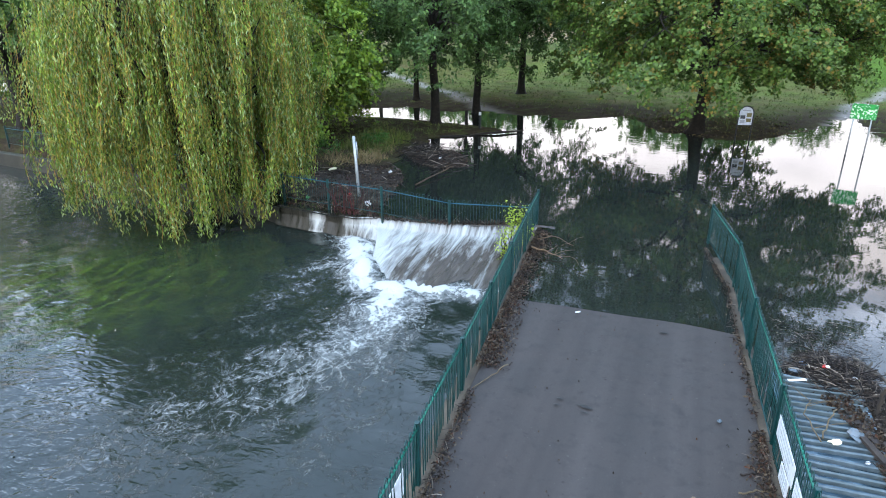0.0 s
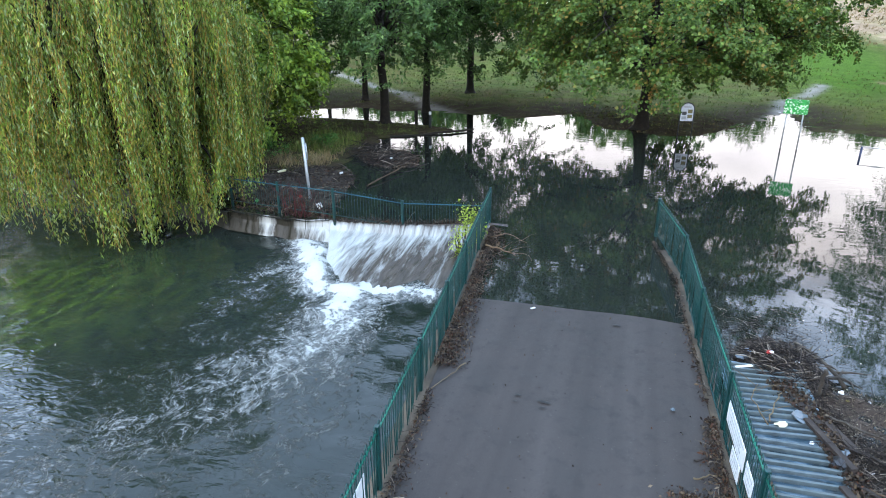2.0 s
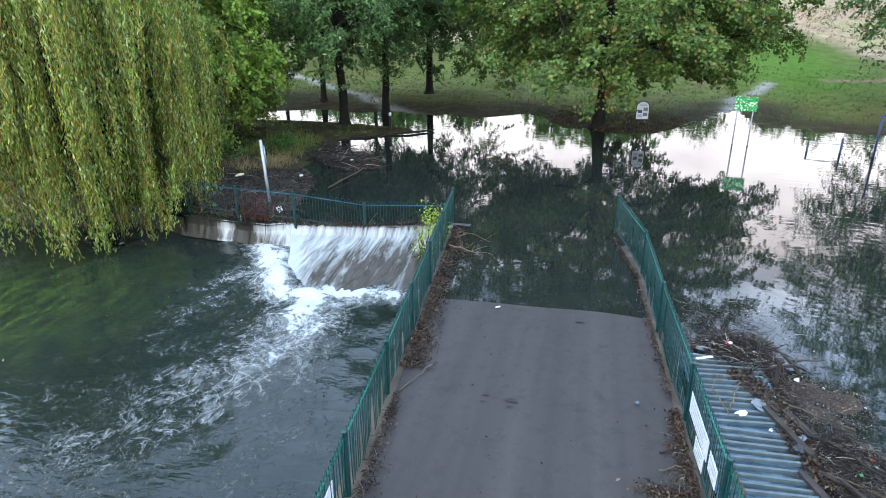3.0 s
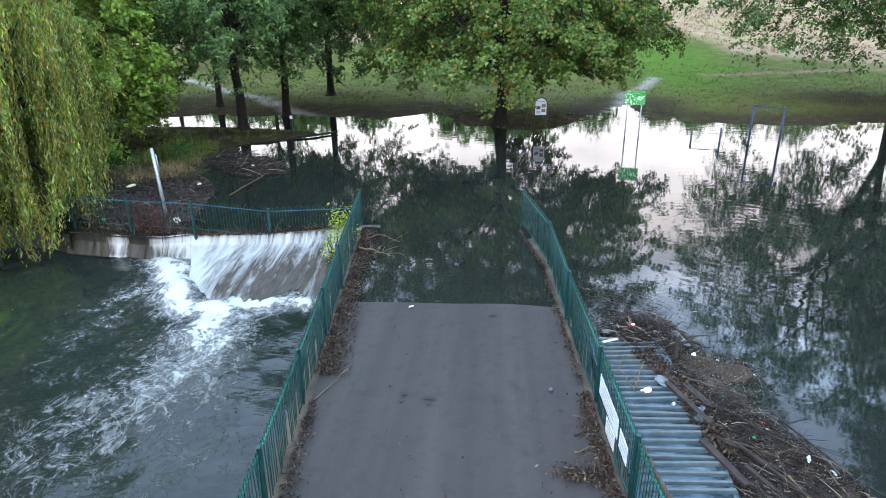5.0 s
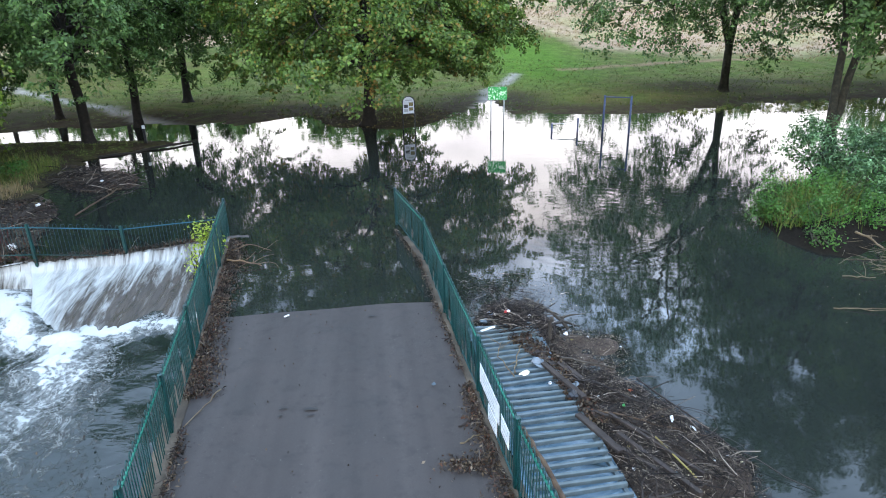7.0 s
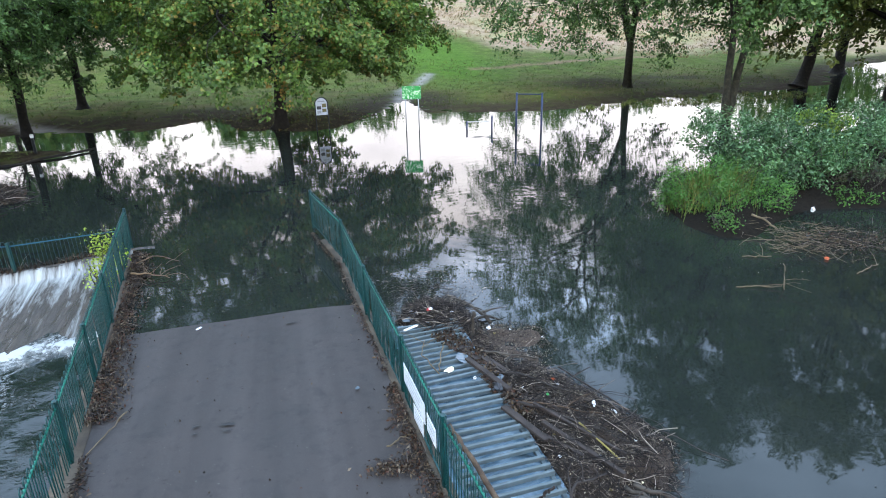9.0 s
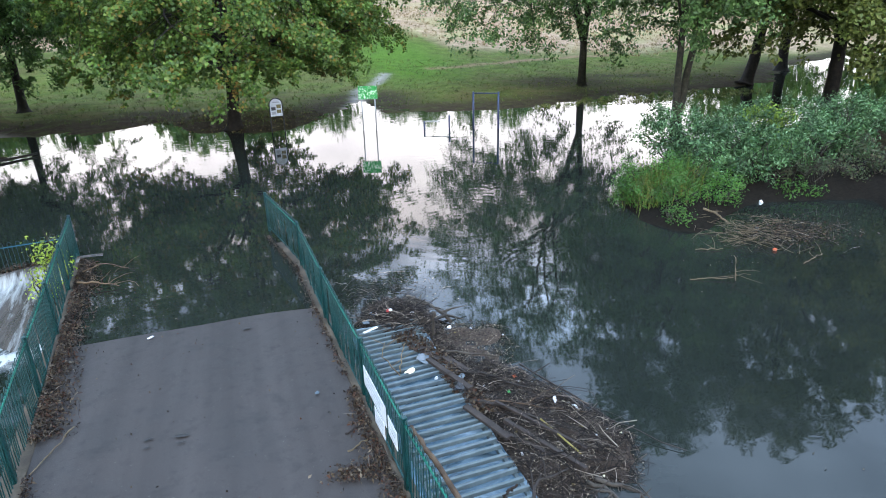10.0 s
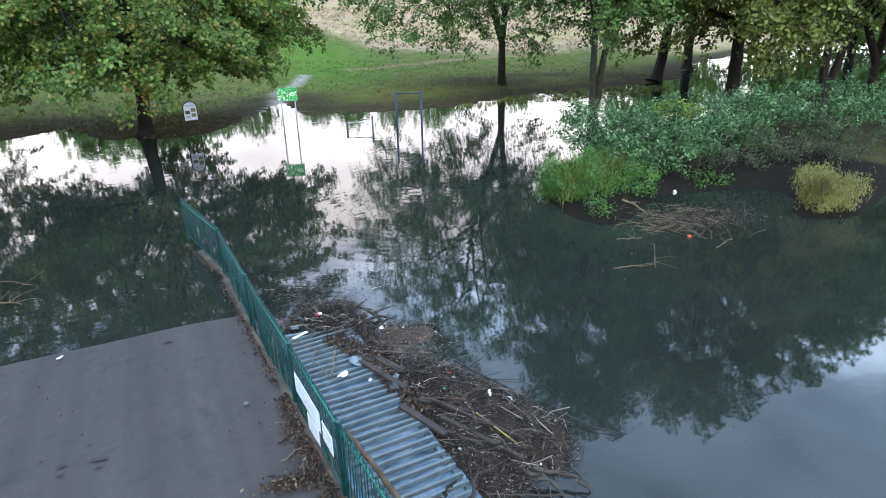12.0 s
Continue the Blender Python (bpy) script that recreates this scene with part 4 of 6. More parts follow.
def willow(at, R, top_z, seed, locks, per, label, low=-0.8, dens=15, front=1.0):
    """A weeping willow: arching limbs, and locks of thin hanging twigs with narrow leaves."""
    rng = np.random.default_rng(seed)
    x, y = at
    z = float(height(np.array([x]), np.array([y]))[0]) - 0.05
    limbs = []
    top = thing("weeping_willow", (x, y, z), label, "tree", "park trees")
    wood, twigs, P, A = [], [], [], []
    hs = np.array([0, 0.3, 1.0, 2.2, 3.6, 5.0])
    wood.append(tube(np.stack([0.25 * np.sin(hs), -0.1 * hs, hs], 1), [0.75, 0.6, 0.5, 0.46, 0.42, 0.3], 12))
    for q in range(locks):
        az = -np.pi + 2 * np.pi * ((q * 0.6180340 + rng.uniform(0, 0.03)) % 1.0)
        rr = R * math.sqrt(rng.uniform(0.25, 1.0)) * (1 + 0.1 * math.sin(3 * az + 1) + 0.06 * math.sin(7 * az))
        zs = top_z - 4.6 * (rr / R) ** 2.2 + rng.normal() * 0.7
        tier = q % 3 == 1
        if tier:
            rr, zs = R * rng.uniform(0.86, 1.02), rng.uniform(2.6, 8.2)
        rim = min(1.0, max(0.0, (rr / R - 0.6) / 0.3))
        rr *= 1 - 0.17 * max(0, math.cos(az - 0.75)) - 0.1 * max(0, math.cos(az - 3.7))
        edge = min(1.0, rr / R * 1.1)
        z_end = low - z + abs(rng.normal()) * 0.3 + (1 - edge) * 0.9 + (4.2 * rim * max(0, math.cos(az - 0.95)) ** 2.2 + 3.0 * max(0, math.cos(az - 3.7)) ** 1.5) * rng.uniform(0.2, 1.1)
        if tier:
            z_end = max(z_end, zs - rng.uniform(2.2, 4.6))
        hub = np.array([math.cos(az) * rr * 0.82, math.sin(az) * rr * 0.82, zs])
        if q % 2 == 0:
            lb = limb((0, -0.3, 3.5), hub, rng, 0.2, 7)
            limbs.append(tube(lb, np.linspace(0.11, 0.012, 7), 5, False))
        reach = rng.uniform(0.35, 0.95)
        bend, turn = rng.normal(size=2) * 0.16, rng.uniform(0, 6, 2)
        for s in range(per):
            st = hub + rng.normal(size=3) * [0.13, 0.13, 0.45]
            out = np.array([math.cos(az), math.sin(az), 0]) * (reach + rng.normal() * 0.06)
            end = z_end + abs(rng.normal()) * 0.45 + (rng.uniform() < 0.2) * rng.uniform(0, 2.5)
            end = max(end, low + 0.28 - z)
            L = st[2] - end
            if L < 0.8:
                continue
            n = int(L * dens)
            t = np.linspace(0, 1, n)
            sway = bend + rng.normal(size=2) * 0.03
            ln = np.stack([st[0] + out[0] * (1 - (1 - np.minimum(t * 3, 1)) ** 2) * 1.0 + sway[0] * np.sin(t * 5 + turn[0]) ,
                           st[1] + out[1] * (1 - (1 - np.minimum(t * 3, 1)) ** 2) * 1.0 + sway[1] * np.sin(t * 4 + turn[1]),
                           st[2] + 0.35 * np.sin(np.minimum(t * 3, 1) * np.pi) * 0.6 - (t ** 1.15) * L], 1)
            P.append(ln + rng.normal(size=(n, 3)) * 0.055)
            A.append(np.repeat([[0, 0, -2.0]], n, 0))
            if s % 2 == 0:
                twigs.append(tube(ln[::max(1, n // 8)], 0.006, 3, False))
    V, F = join(wood)
    part("trunk", mesh_from("trunk", V, F, M["bark"], True), top)
    for V, F in limbs:
        part("limb", mesh_from("limb", V, F, M["bark"], True), top)
    V, F = join(twigs)
    tagged(part("twig_curtain", mesh_from("twig_curtain", V, F, M["willow_twig"], True), top, "thin ochre hanging twigs"), kind="stuff")
    P, A = np.vstack(P), np.vstack(A)
    V, F = leaves(P, 0.155, rng, 0.2, 0.29, A, 0.75)
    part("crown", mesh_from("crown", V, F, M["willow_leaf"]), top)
    return top


willow((-15.5, 18.45), 5.5, 12.2, 51, 250, 9, "large weeping willow trailing yellow-green twigs into the river")
willow((-33.5, 24.5), 5.0, 9.0, 52, 44, 6, "smaller weeping willow behind the river wall", low=0.6)


def shrub(name, spots, seed, leaf, label, size=0.12, per=900, stems=True, kind="", group="bank shrubs", width=0.5, category="shrub", rise=None):
    """A shrub of several rounded, uneven heaps of leaves on thin stems. spots: x, y, radius, height."""
    rng = np.random.default_rng(seed)
    x0, y0 = spots[0][0], spots[0][1]
    z0 = float(height(np.array([x0]), np.array([y0]))[0]) - 0.04
    top = thing(name, (x0, y0, z0), label, category, group, kind)
    P, faces, wood = [], [], []
    for x, y, r, h in spots:
        z = max(float(height(np.array([x]), np.array([y]))[0]), -0.3) - 0.05 - z0
        n = int(per * r * h)
        v = rng.normal(size=(n, 3))
        v /= np.linalg.norm(v, axis=1, keepdims=True)
        rr = rng.uniform(0.25, 1, (n, 1)) ** 0.5 * (1 + 0.25 * np.sin(4 * np.arctan2(v[:, 1:2], v[:, :1]) + x * 3) * np.abs(v[:, :1]) + 0.2 * np.sin(6 * v[:, 2:3] + y))
        q = np.array([x - x0, y - y0, z + h * 0.5]) + v * rr * [r, r, h * 0.52]
        n_t = max(8, n // 45)
        core = q[rng.integers(0, n, n_t)]
        tuft = rng.integers(0, n_t, n)
        q = core[tuft] + rng.normal(size=(n, 3)) * 0.13
        ok = q[:, 2] > z - 0.02
        P.append(q[ok])
        face = (q - core[tuft]) / 0.13 * 0.5 + [0, 0, 0.6] + v * 0.5
        faces.append(face[ok])
        if stems:
            for s in range(int(6 + 5 * r)):
                a = rng.uniform(0, 6.28)
                e = np.array([x - x0 + math.cos(a) * r * 0.75, y - y0 + math.sin(a) * r * 0.75, z + h * rng.uniform(0.5, 0.95)])
                wood.append(tube(limb((x - x0 + rng.normal() * 0.15, y - y0 + rng.normal() * 0.15, z - 0.1), e, rng, 0.12, 5), np.linspace(0.022, 0.005, 5), 4, False))
    if wood:
        V, F = join(wood)
        tagged(part("stem_tangle", mesh_from("stem_tangle", V, F, M["twig"], True), top), kind="stuff")
    P = np.vstack(P)
    V, F = leaves(P, size, rng, 0.05, width, facing=np.vstack(faces)) if rise is None else leaves(P, size, rng, 0.0, width, np.repeat([[0, 0, rise]], len(P), 0), 0.6)
    part("foliage", mesh_from("foliage", V, F, M[leaf]), top)
    return top


rg = random.Random(8)
shrub("shrub", [(18.5, 17.9, 1.8, 1.9), (17.6, 17.8, 1.1, 1.6), (20.5, 18.4, 1.9, 2.1), (18.5, 20.0, 2.0, 2.2), (17.4, 16.6, 1.0, 1.5), (19.4, 16.6, 1.0, 1.6), (18.6, 16.2, 0.8, 1.0), (20.8, 16.6, 0.9, 1.5)], 61, "shrub_leaf", "dense blue-green shrub on the flooded bank", 0.14, 900, width=0.42)
shrub("shrub", [(23.0, 19.2, 1.9, 2.2), (25.3, 18.3, 1.9, 2.1), (22.6, 17.4, 1.5, 1.7), (27.2, 19.6, 2.0, 2.2), (24.2, 17.2, 0.9, 2.1)], 62, "shrub_leaf", "tall blue-green shrub beside the flooded channel", 0.145, 700, width=0.42)
shrub("shrub", [(30, 18.5, 2.2, 2.2), (33, 19.5, 2.3, 2.2), (28.5, 16.5, 1.9, 1.9), (36, 18, 2.5, 2.3), (32, 16, 2.1, 1.9), (40, 18, 2.8, 2.4), (45, 17, 3, 2.5)], 63, "shrub_leaf", "long thicket of blue-green shrubs on the bank", 0.17, 460, width=0.42)
shrub("shrub", [(21.3, 18.6, 0.7, 2.2), (21.9, 18.2, 0.6, 1.9)], 68, "light_leaf", "yellowing young shrub among the thicket", 0.1, 900)
shrub("shrub", [(26, 14.5, 1.6, 1.3), (28.5, 13.5, 1.8, 1.4), (31.5, 13, 2.2, 1.6), (23.6, 15.2, 1.3, 1.1)], 64, "bramble_leaf", "low dark thicket with bare stems", 0.1, 620)
shrub("bramble_thicket", [(20.6, 15.6, 0.9, 0.9), (21.9, 15.3, 0.9, 1.0), (23.2, 15.0, 1.0, 1.0), (24.8, 14.0, 1.0, 0.9), (19.6, 15.9, 0.7, 0.8)], 69, "bramble_leaf", "brown-green bramble tangle at the foot of the shrubs", 0.09, 620)
shrub("herb_patch", [(15.0, 15.2, 0.9, 0.7), (14.9, 17.3, 0.8, 1.2), (14.2, 16.8, 0.6, 0.9), (14.3, 16.0, 0.7, 0.7), (16.6, 15.3, 0.9, 0.8), (15.9, 16.4, 1.0, 1.1), (14.2, 14.4, 0.5, 0.5)], 65, "herb_leaf", "bright green nettles and balsam on the mud bank", 0.085, 1900)
shrub("pale_shrub", [(20.0, 11.5, 0.5, 1.25), (20.9, 11.1, 0.42, 1.0), (20.45, 11.8, 0.42, 1.2), (20.4, 11.2, 0.42, 0.75)], 66, "pale_leaf", "pale yellow-green bushy sapling at the water's edge", 0.1, 4200, width=0.2, rise=1.0)
shrub("sapling", [(-2.35, 16.6, 0.22, 1.45), (-2.5, 16.4, 0.25, 0.8), (-2.25, 16.9, 0.14, 1.8)], 67, "sapling_leaf", "bright lime-green sapling growing beside the weir", 0.09, 1100)

# ---- signs and fittings ----
def info_board(at, rz):
    top = thing("information_board", (*at, -0.4), "round-topped park information board on two black legs standing in water", "sign", rz=rz)
    for s in (-1, 1):
        V, F = tube([(s * 0.36, 0, 0), (s * 0.36, 0, 1.0), (s * 0.36, 0, 1.95)], 0.032, 8)
        part("leg", mesh_from("leg", V, F, M["black_tube"], True), top)
    a = np.linspace(0, np.pi, 13)
    V, F = tube([(0.36 * math.cos(q), 0, 1.93 + 0.34 * math.sin(q)) for q in a], 0.032, 8)
    part("arch", mesh_from("arch", V, F, M["black_tube"], True), top)
    bm = bmesh.new()
    ring = [bm.verts.new((-0.33, -0.015, 1.3)), bm.verts.new((0.33, -0.015, 1.3))] + [bm.verts.new((0.33 * math.cos(q), -0.015, 1.93 + 0.31 * math.sin(q))) for q in a]
    f = bm.faces.new(ring)
    e = bmesh.ops.extrude_face_region(bm, geom=[f])
    for v in e["geom"]:
        if isinstance(v, bmesh.types.BMVert):
            v.co.y += 0.03
    board = part("panel", bm_mesh("panel", bm, M["panel_white"]), top)
    for x0, x1, z0, z1, m in ((-0.27, -0.03, 1.62, 1.8, "print_dark"), (0.03, 0.27, 1.72, 1.92, "print_brown"), (0.03, 0.27, 1.46, 1.64, "print_brown"), (-0.27, -0.03, 1.4, 1.55, "print_grey"), (-0.2, 0.2, 2.02, 2.08, "print_grey")):
        part("picture", bm_mesh("picture", box(x0, x1, -0.021, -0.016, z0, z1), M[m]), board)
    return top


def plain(name, h, rough=0.5):
    k = Mat(name, rough)
    n = k.noise(9, 3)
    k.color(k.mix(1.0, srgb(h), k.ramp(n, (0.3, 0.8), (0.7, 1.1)), "MULTIPLY"))
    return k.m


for nm, h in (("panel_white", "c3cdd6"), ("print_dark", "3a3f44"), ("print_brown", "6f6a45"), ("print_grey", "9aa3a8"), ("sign_white", "d0d6d8"), ("sign_ink", "9aa4aa"), ("paper", "d9d3b0"), ("plastic_blue", "4f7fae"), ("plastic_white", "cfd2d4"), ("orange", "b4552a"), ("red", "a3302a"), ("yellow_paint", "766b34"), ("can_green", "3c8a4a")):
    M[nm] = plain(nm, h)
info_board((4.78, 36.1), 12)

k = Mat("leaf_print", 0.5)
v = k.n.new("ShaderNodeTexVoronoi")
v.inputs["Scale"].default_value = 11
k.l.new(k.vec((1, 1, 1.3)), v.inputs["Vector"])
w = k.noise(5, 3)
k.color(k.mix(k.ramp(k.math("ADD", v.outputs["Distance"], k.math("MULTIPLY", w, 0.6)), (0.9, 0.0), (0.97, 0.8)), k.ramp(w, (0.35, srgb("0d7a34")), (0.7, srgb("2fae4e"))), srgb("d5e6d6")))
M["leaf_print"] = k.m


def green_sign(at, rz):
    top = thing("park_sign", (*at, -0.4), "green and white leaf-patterned sign on two slim posts in flood water", "sign", rz=rz)
    for s in (-1, 1):
        V, F = tube([(s * 0.36, 0.03, 0), (s * 0.36, 0.03, 1.4), (s * 0.36, 0.03, 2.7)], 0.035, 8)
        part("post", mesh_from("post", V, F, M["galvanised"], True), top, "grey metal post")
    part("panel", bm_mesh("panel", box(-0.52, 0.52, -0.03, 0.0, 2.12, 2.82, 0.01), M["leaf_print"]), top, "green panel with white leaf pattern")
    return top


green_sign((9.6, 34.3), -15)

# outdoor exercise bars
def exercise_bars(at, rz, w, h, name, label):
    top = thing(name, (*at, -0.35), label, "exercise frame", "exercise frames", rz=rz)
    for s in (-1, 1):
        V, F = tube([(s * w / 2, 0, 0), (s * w / 2, 0, h / 2), (s * w / 2, 0, h + 0.35)], 0.055, 8)
        part("post", mesh_from("post", V, F, M["blue_post"], True), top)
    V, F = tube([(-w / 2, 0, h + 0.27), (0, 0, h + 0.27), (w / 2, 0, h + 0.27)], 0.03, 8)
    part("bar", mesh_from("bar", V, F, M["blue_post"], True), top)
    return top


exercise_bars((15.6, 31.95), -32, 1.38, 2.0, "pull_up_bar", "dark blue pull-up frame with a steel bar in flood water")
top = thing("low_exercise_bars", (12.5, 33.4, -0.35), "low dark blue exercise bars standing in flood water", "exercise frame", "exercise frames")
for dx, dy, h in ((0, 0, 0.45), (1.3, -0.5, 0.75)):
    V, F = tube([(dx, dy, 0), (dx, dy, h / 2), (dx, dy, h + 0.35)], 0.05, 8)
    part("post", mesh_from("post", V, F, M["blue_post"], True), top)
for a, c in (((0, 0, 0.78), (1.3, -0.5, 0.78)),):
    V, F = tube([a, [(p + q) / 2 for p, q in zip(a, c)], c], 0.025, 8)
    part("bar", mesh_from("bar", V, F, M["galvanised"], True), top)

top = thing("gauge_post", (-9.0, 19.3, -0.3), "tall galvanised post leaning beside the weir", "post")
V, F = tube([(0, 0, 0), (-0.06, 0, 1.2), (-0.13, 0, 2.55)], 0.055, 8)
part("post", mesh_from("post", V, F, M["galvanised"], True), top)
V, F = tube([(-0.02, 0.05, 1.75), (-0.035, 0.05, 2.05), (-0.05, 0.05, 2.35)], 0.022, 8)
part("bracket", mesh_from("bracket", V, F, M["galvanised"], True), top)
top = thing("marker_post", (-9.3, 34.4, -0.2), "short dark marker post with a white cap", "post")
part("post", bm_mesh("post", box(-0.06, 0.06, -0.06, 0.06, 0, 1.1, 0.01), M["black_tube"]), top)
part("cap", bm_mesh("cap", box(-0.065, 0.065, -0.065, 0.065, 1.1, 1.27, 0.01), M["white"]), top, "white painted cap")
rng = np.random.default_rng(3)
V, F = tube(limb((-11.6, 31.2, 0.02), (-6.8, 34.9, 0.1), rng, 0.02, 8), [0.07, 0.08, 0.08, 0.07, 0.07, 0.07, 0.06, 0.05], 8)
tagged(new("log", mesh_from("log", V, F, M["bark"], True)), "long dark log lying along the bank's edge", "log")
# ---- bar screen beside the bridge ----
k = Mat("screen_steel", 0.62, 0.15)
n1 = k.noise(5, 5)
k.color(k.mix(k.ramp(k.random(), (0.0, 0.0), (1.0, 0.5)), k.ramp(n1, (0.3, srgb("424f55")), (0.7, srgb("5f6e74"))), srgb("4e5a58"))).bump(n1, 0.15, 0.01)
M["screen_steel"] = k.m
k = Mat("spill_water", 0.12, ior=1.333)
sp = k.noise(2.2, 6, 0.6, k.vec((0.6, 1.6, 1)), 0.8)
k.color(k.ramp(sp, (0.35, srgb("2a3940")), (0.5, srgb("4c6473")), (0.68, srgb("8297a4")))).bump(sp, 0.4, 0.05)
M["spill_water"] = k.m


def screen_line(y):
    return float(np.interp(y, [3, 9, 11], [4.12, 4.02, 4.0]))


top = thing("bar_screen", (4.5, 7.0, -0.3), "steel bar screen of flat cross bars with water pouring through", "bar screen")
back = top.matrix_basis.inverted()
bar = bm_mesh("bar", box(0, 1.22, -0.024, 0.024, -0.07, 0.0, 0.006), M["screen_steel"])
rg = random.Random(21)
for q in range(46):
    y = 3.2 + q * 0.172
    z = 0.30 - 0.006 * max(0, y - 9)
    part("bar", bar, top, "", back @ pose(screen_line(y), y, z + rg.uniform(-0.006, 0.006), rg.uniform(-6, 6), rg.uniform(-0.6, 0.6), rg.uniform(1.0, 3.5) + (2.5 if y > 8.8 else 0)))
for s in (0.02, 1.2):
    part("side_beam", bm_mesh("side_beam", box(4.05 + s - 0.03, 4.05 + s + 0.03, 3.1, 11.1, 0.02, 0.225, 0.006), M["screen_steel"]), top, "", back.copy())
gx, gy = np.linspace(3.95, 5.35, 24), np.linspace(3.0, 11.2, 120)
X, Y = np.meshgrid(gx, gy, indexing="ij")
Z = 0.165 + 0.022 * waves(X * 1.5, Y * 2.5, 3.0, 61)
i, j = np.meshgrid(np.arange(23), np.arange(119), indexing="ij")
F = np.stack([i * 120 + j, (i + 1) * 120 + j, (i + 1) * 120 + j + 1, i * 120 + j + 1], -1).reshape(-1, 4)
part("spill", mesh_from("spill", np.stack([X, Y, Z], -1).reshape(-1, 3), F, M["spill_water"], True), top, "pale water sheeting under the bars", back.copy())

# ---- driftwood raft ----
k = Mat("raft_litter", 0.9, spec=0.3)
n1, n2 = k.noise(4, 6, 0.7), k.noise(70, 5, 0.75)
c = k.ramp(n2, (0.25, srgb("1c1916")), (0.48, srgb("342e2a")), (0.66, srgb("574e46")), (0.8, srgb("867c6e")))
c = k.mix(k.ramp(n1, (0.4, 0.0), (0.65, 0.6)), c, srgb("38302a"))
c = k.mix(k.attr("fine"), c, k.ramp(k.noise(110, 4, 0.8), (0.3, srgb("2a2420")), (0.55, srgb("554a42")), (0.75, srgb("857868"))))
k.color(c).bump(k.math("ADD", n2, n1), 0.9, 0.04)
M["raft_litter"] = k.m
k = Mat("stick", 0.88, spec=0.3)
k.color(k.ramp(k.island(), (0.0, srgb("161413")), (0.45, srgb("242120")), (0.75, srgb("3c3733")), (0.92, srgb("655d54")), (1.0, srgb("9c9386"))))
k.bump(k.noise(60, 3), 0.5, 0.006)
M["stick"] = k.m
M["log_brown"] = simple("log_brown", ["33281c", "47382a", "5a4a38"], 0.85, 5, bump=0.5)
M["dead_leaf"] = leaf_material("dead_leaf", "191512", "231e19", "322b24", "443a2e", "5a4c3a", "221e1a", "4c3020", "2a2622", "6b6152", through=0.1, rough=0.7)
M["chip"] = leaf_material("chip", "2c2722", "4a4238", "231f1b", "5a5146", "38312a", "2a2520", "8f8673", "3a332b", "332d27", "a8a08a", through=0.0, rough=0.8)

RAFT = [(4.1, 11.6), (4.5, 12.5), (5.7, 12.7), (5.9, 11.2), (6.55, 11.0), (7.0, 10.7), (6.9, 9.7), (6.5, 9.1), (6.85, 8.4), (7.15, 7.5), (7.4, 6.7),
        (7.2, 6.05), (6.7, 5.7), (6.3, 5.9), (5.7, 5.2), (5.6, 4.2), (5.3, 3.6), (5.1, 5.2), (5.2, 6.9), (5.2, 7.7), (5.05, 8.25), (5.0, 9.3), (4.75, 10.2), (4.25, 10.7)]


def raft_z(x, y):
    d = sd_poly(RAFT, x, y)
    near = np.clip(d / 0.35, 0, 1)
    hump = 0.14 * np.where((x > 5.8) & (y > 9.0), 0.75, 1) + 0.16 * np.exp(-((x - 5.7) ** 2 + (y - 7.4) ** 2) / 2.2) + 0.14 * np.exp(-((x - 4.9) ** 2 + (y - 11.1) ** 2) / 0.5) + 0.16 * np.exp(-((x - 5.35) ** 2 + (y - 6.6) ** 2) / 0.5)
    return -0.08 + near * hump + (0.06 * waves(x, y, 4.5, 71) + 0.04 * waves(x, y, 11, 72)) * near


gx, gy = np.arange(3.9, 7.8, 0.06), np.arange(3.2, 13.2, 0.06)
X, Y = np.meshgrid(gx, gy, indexing="ij")
Z = raft_z(X, Y)
nj = len(gy)
i, j = np.meshgrid(np.arange(len(gx) - 1), np.arange(nj - 1), indexing="ij")
keep = (sd_poly(RAFT, X, Y) > -0.1)[:-1, :-1].ravel()
F = np.stack([i * nj + j, (i + 1) * nj + j, (i + 1) * nj + j + 1, i * nj + j + 1], -1).reshape(-1, 4)[keep]
used, inv = np.unique(F, return_inverse=True)
me = mesh_from("debris_raft", np.stack([X, Y, Z], -1).reshape(-1, 3)[used], inv.reshape(-1, 4), M["raft_litter"], True)
pale = np.clip((X - 5.85 - 0.22 * (8 - Y) + 0.25 * waves(X, Y, 2.2, 73)) / 0.5, 0, 1) * 0.8
me.attributes.new("fine", "FLOAT", "POINT").data.foreach_set("value", pale.reshape(-1)[used].astype(np.float32))
tagged(new("debris_raft", me), "matted raft of flood wood chips, mud and rotting leaves", "debris", kind="stuff")


def scatter_in(poly, n, rng, soft=0.0):
    P = np.array(poly)
    lo, hi = P.min(0), P.max(0)
    out = np.zeros((0, 2))
    while len(out) < n:
        q = rng.uniform(lo, hi, (n * 2, 2))
        out = np.vstack([out, q[sd_poly(poly, q[:, 0], q[:, 1]) > soft]])
    return out[:n]


def sticks(n, places, zs, rng, length=(0.2, 1.0), thick=(0.004, 0.014), heading=None, spread=1.0, tilt=0.12, sides=4):
    out = []
    for (x, y), z in zip(places, zs):
        L = rng.uniform(*length) * rng.uniform(0.5, 1)
        a = rng.uniform(0, np.pi) if heading is None else heading + rng.normal() * spread
        d = np.array([math.cos(a), math.sin(a), rng.normal() * tilt]) * L / 2
        c = np.array([x, y, z + rng.uniform(0, 0.05)])
        r = rng.uniform(*thick) * (0.5 + L)
        out.append(tube(limb(c - d, c + d, rng, 0.10, 4), np.linspace(r, r * 0.5, 4), sides, False))
    return join(out)


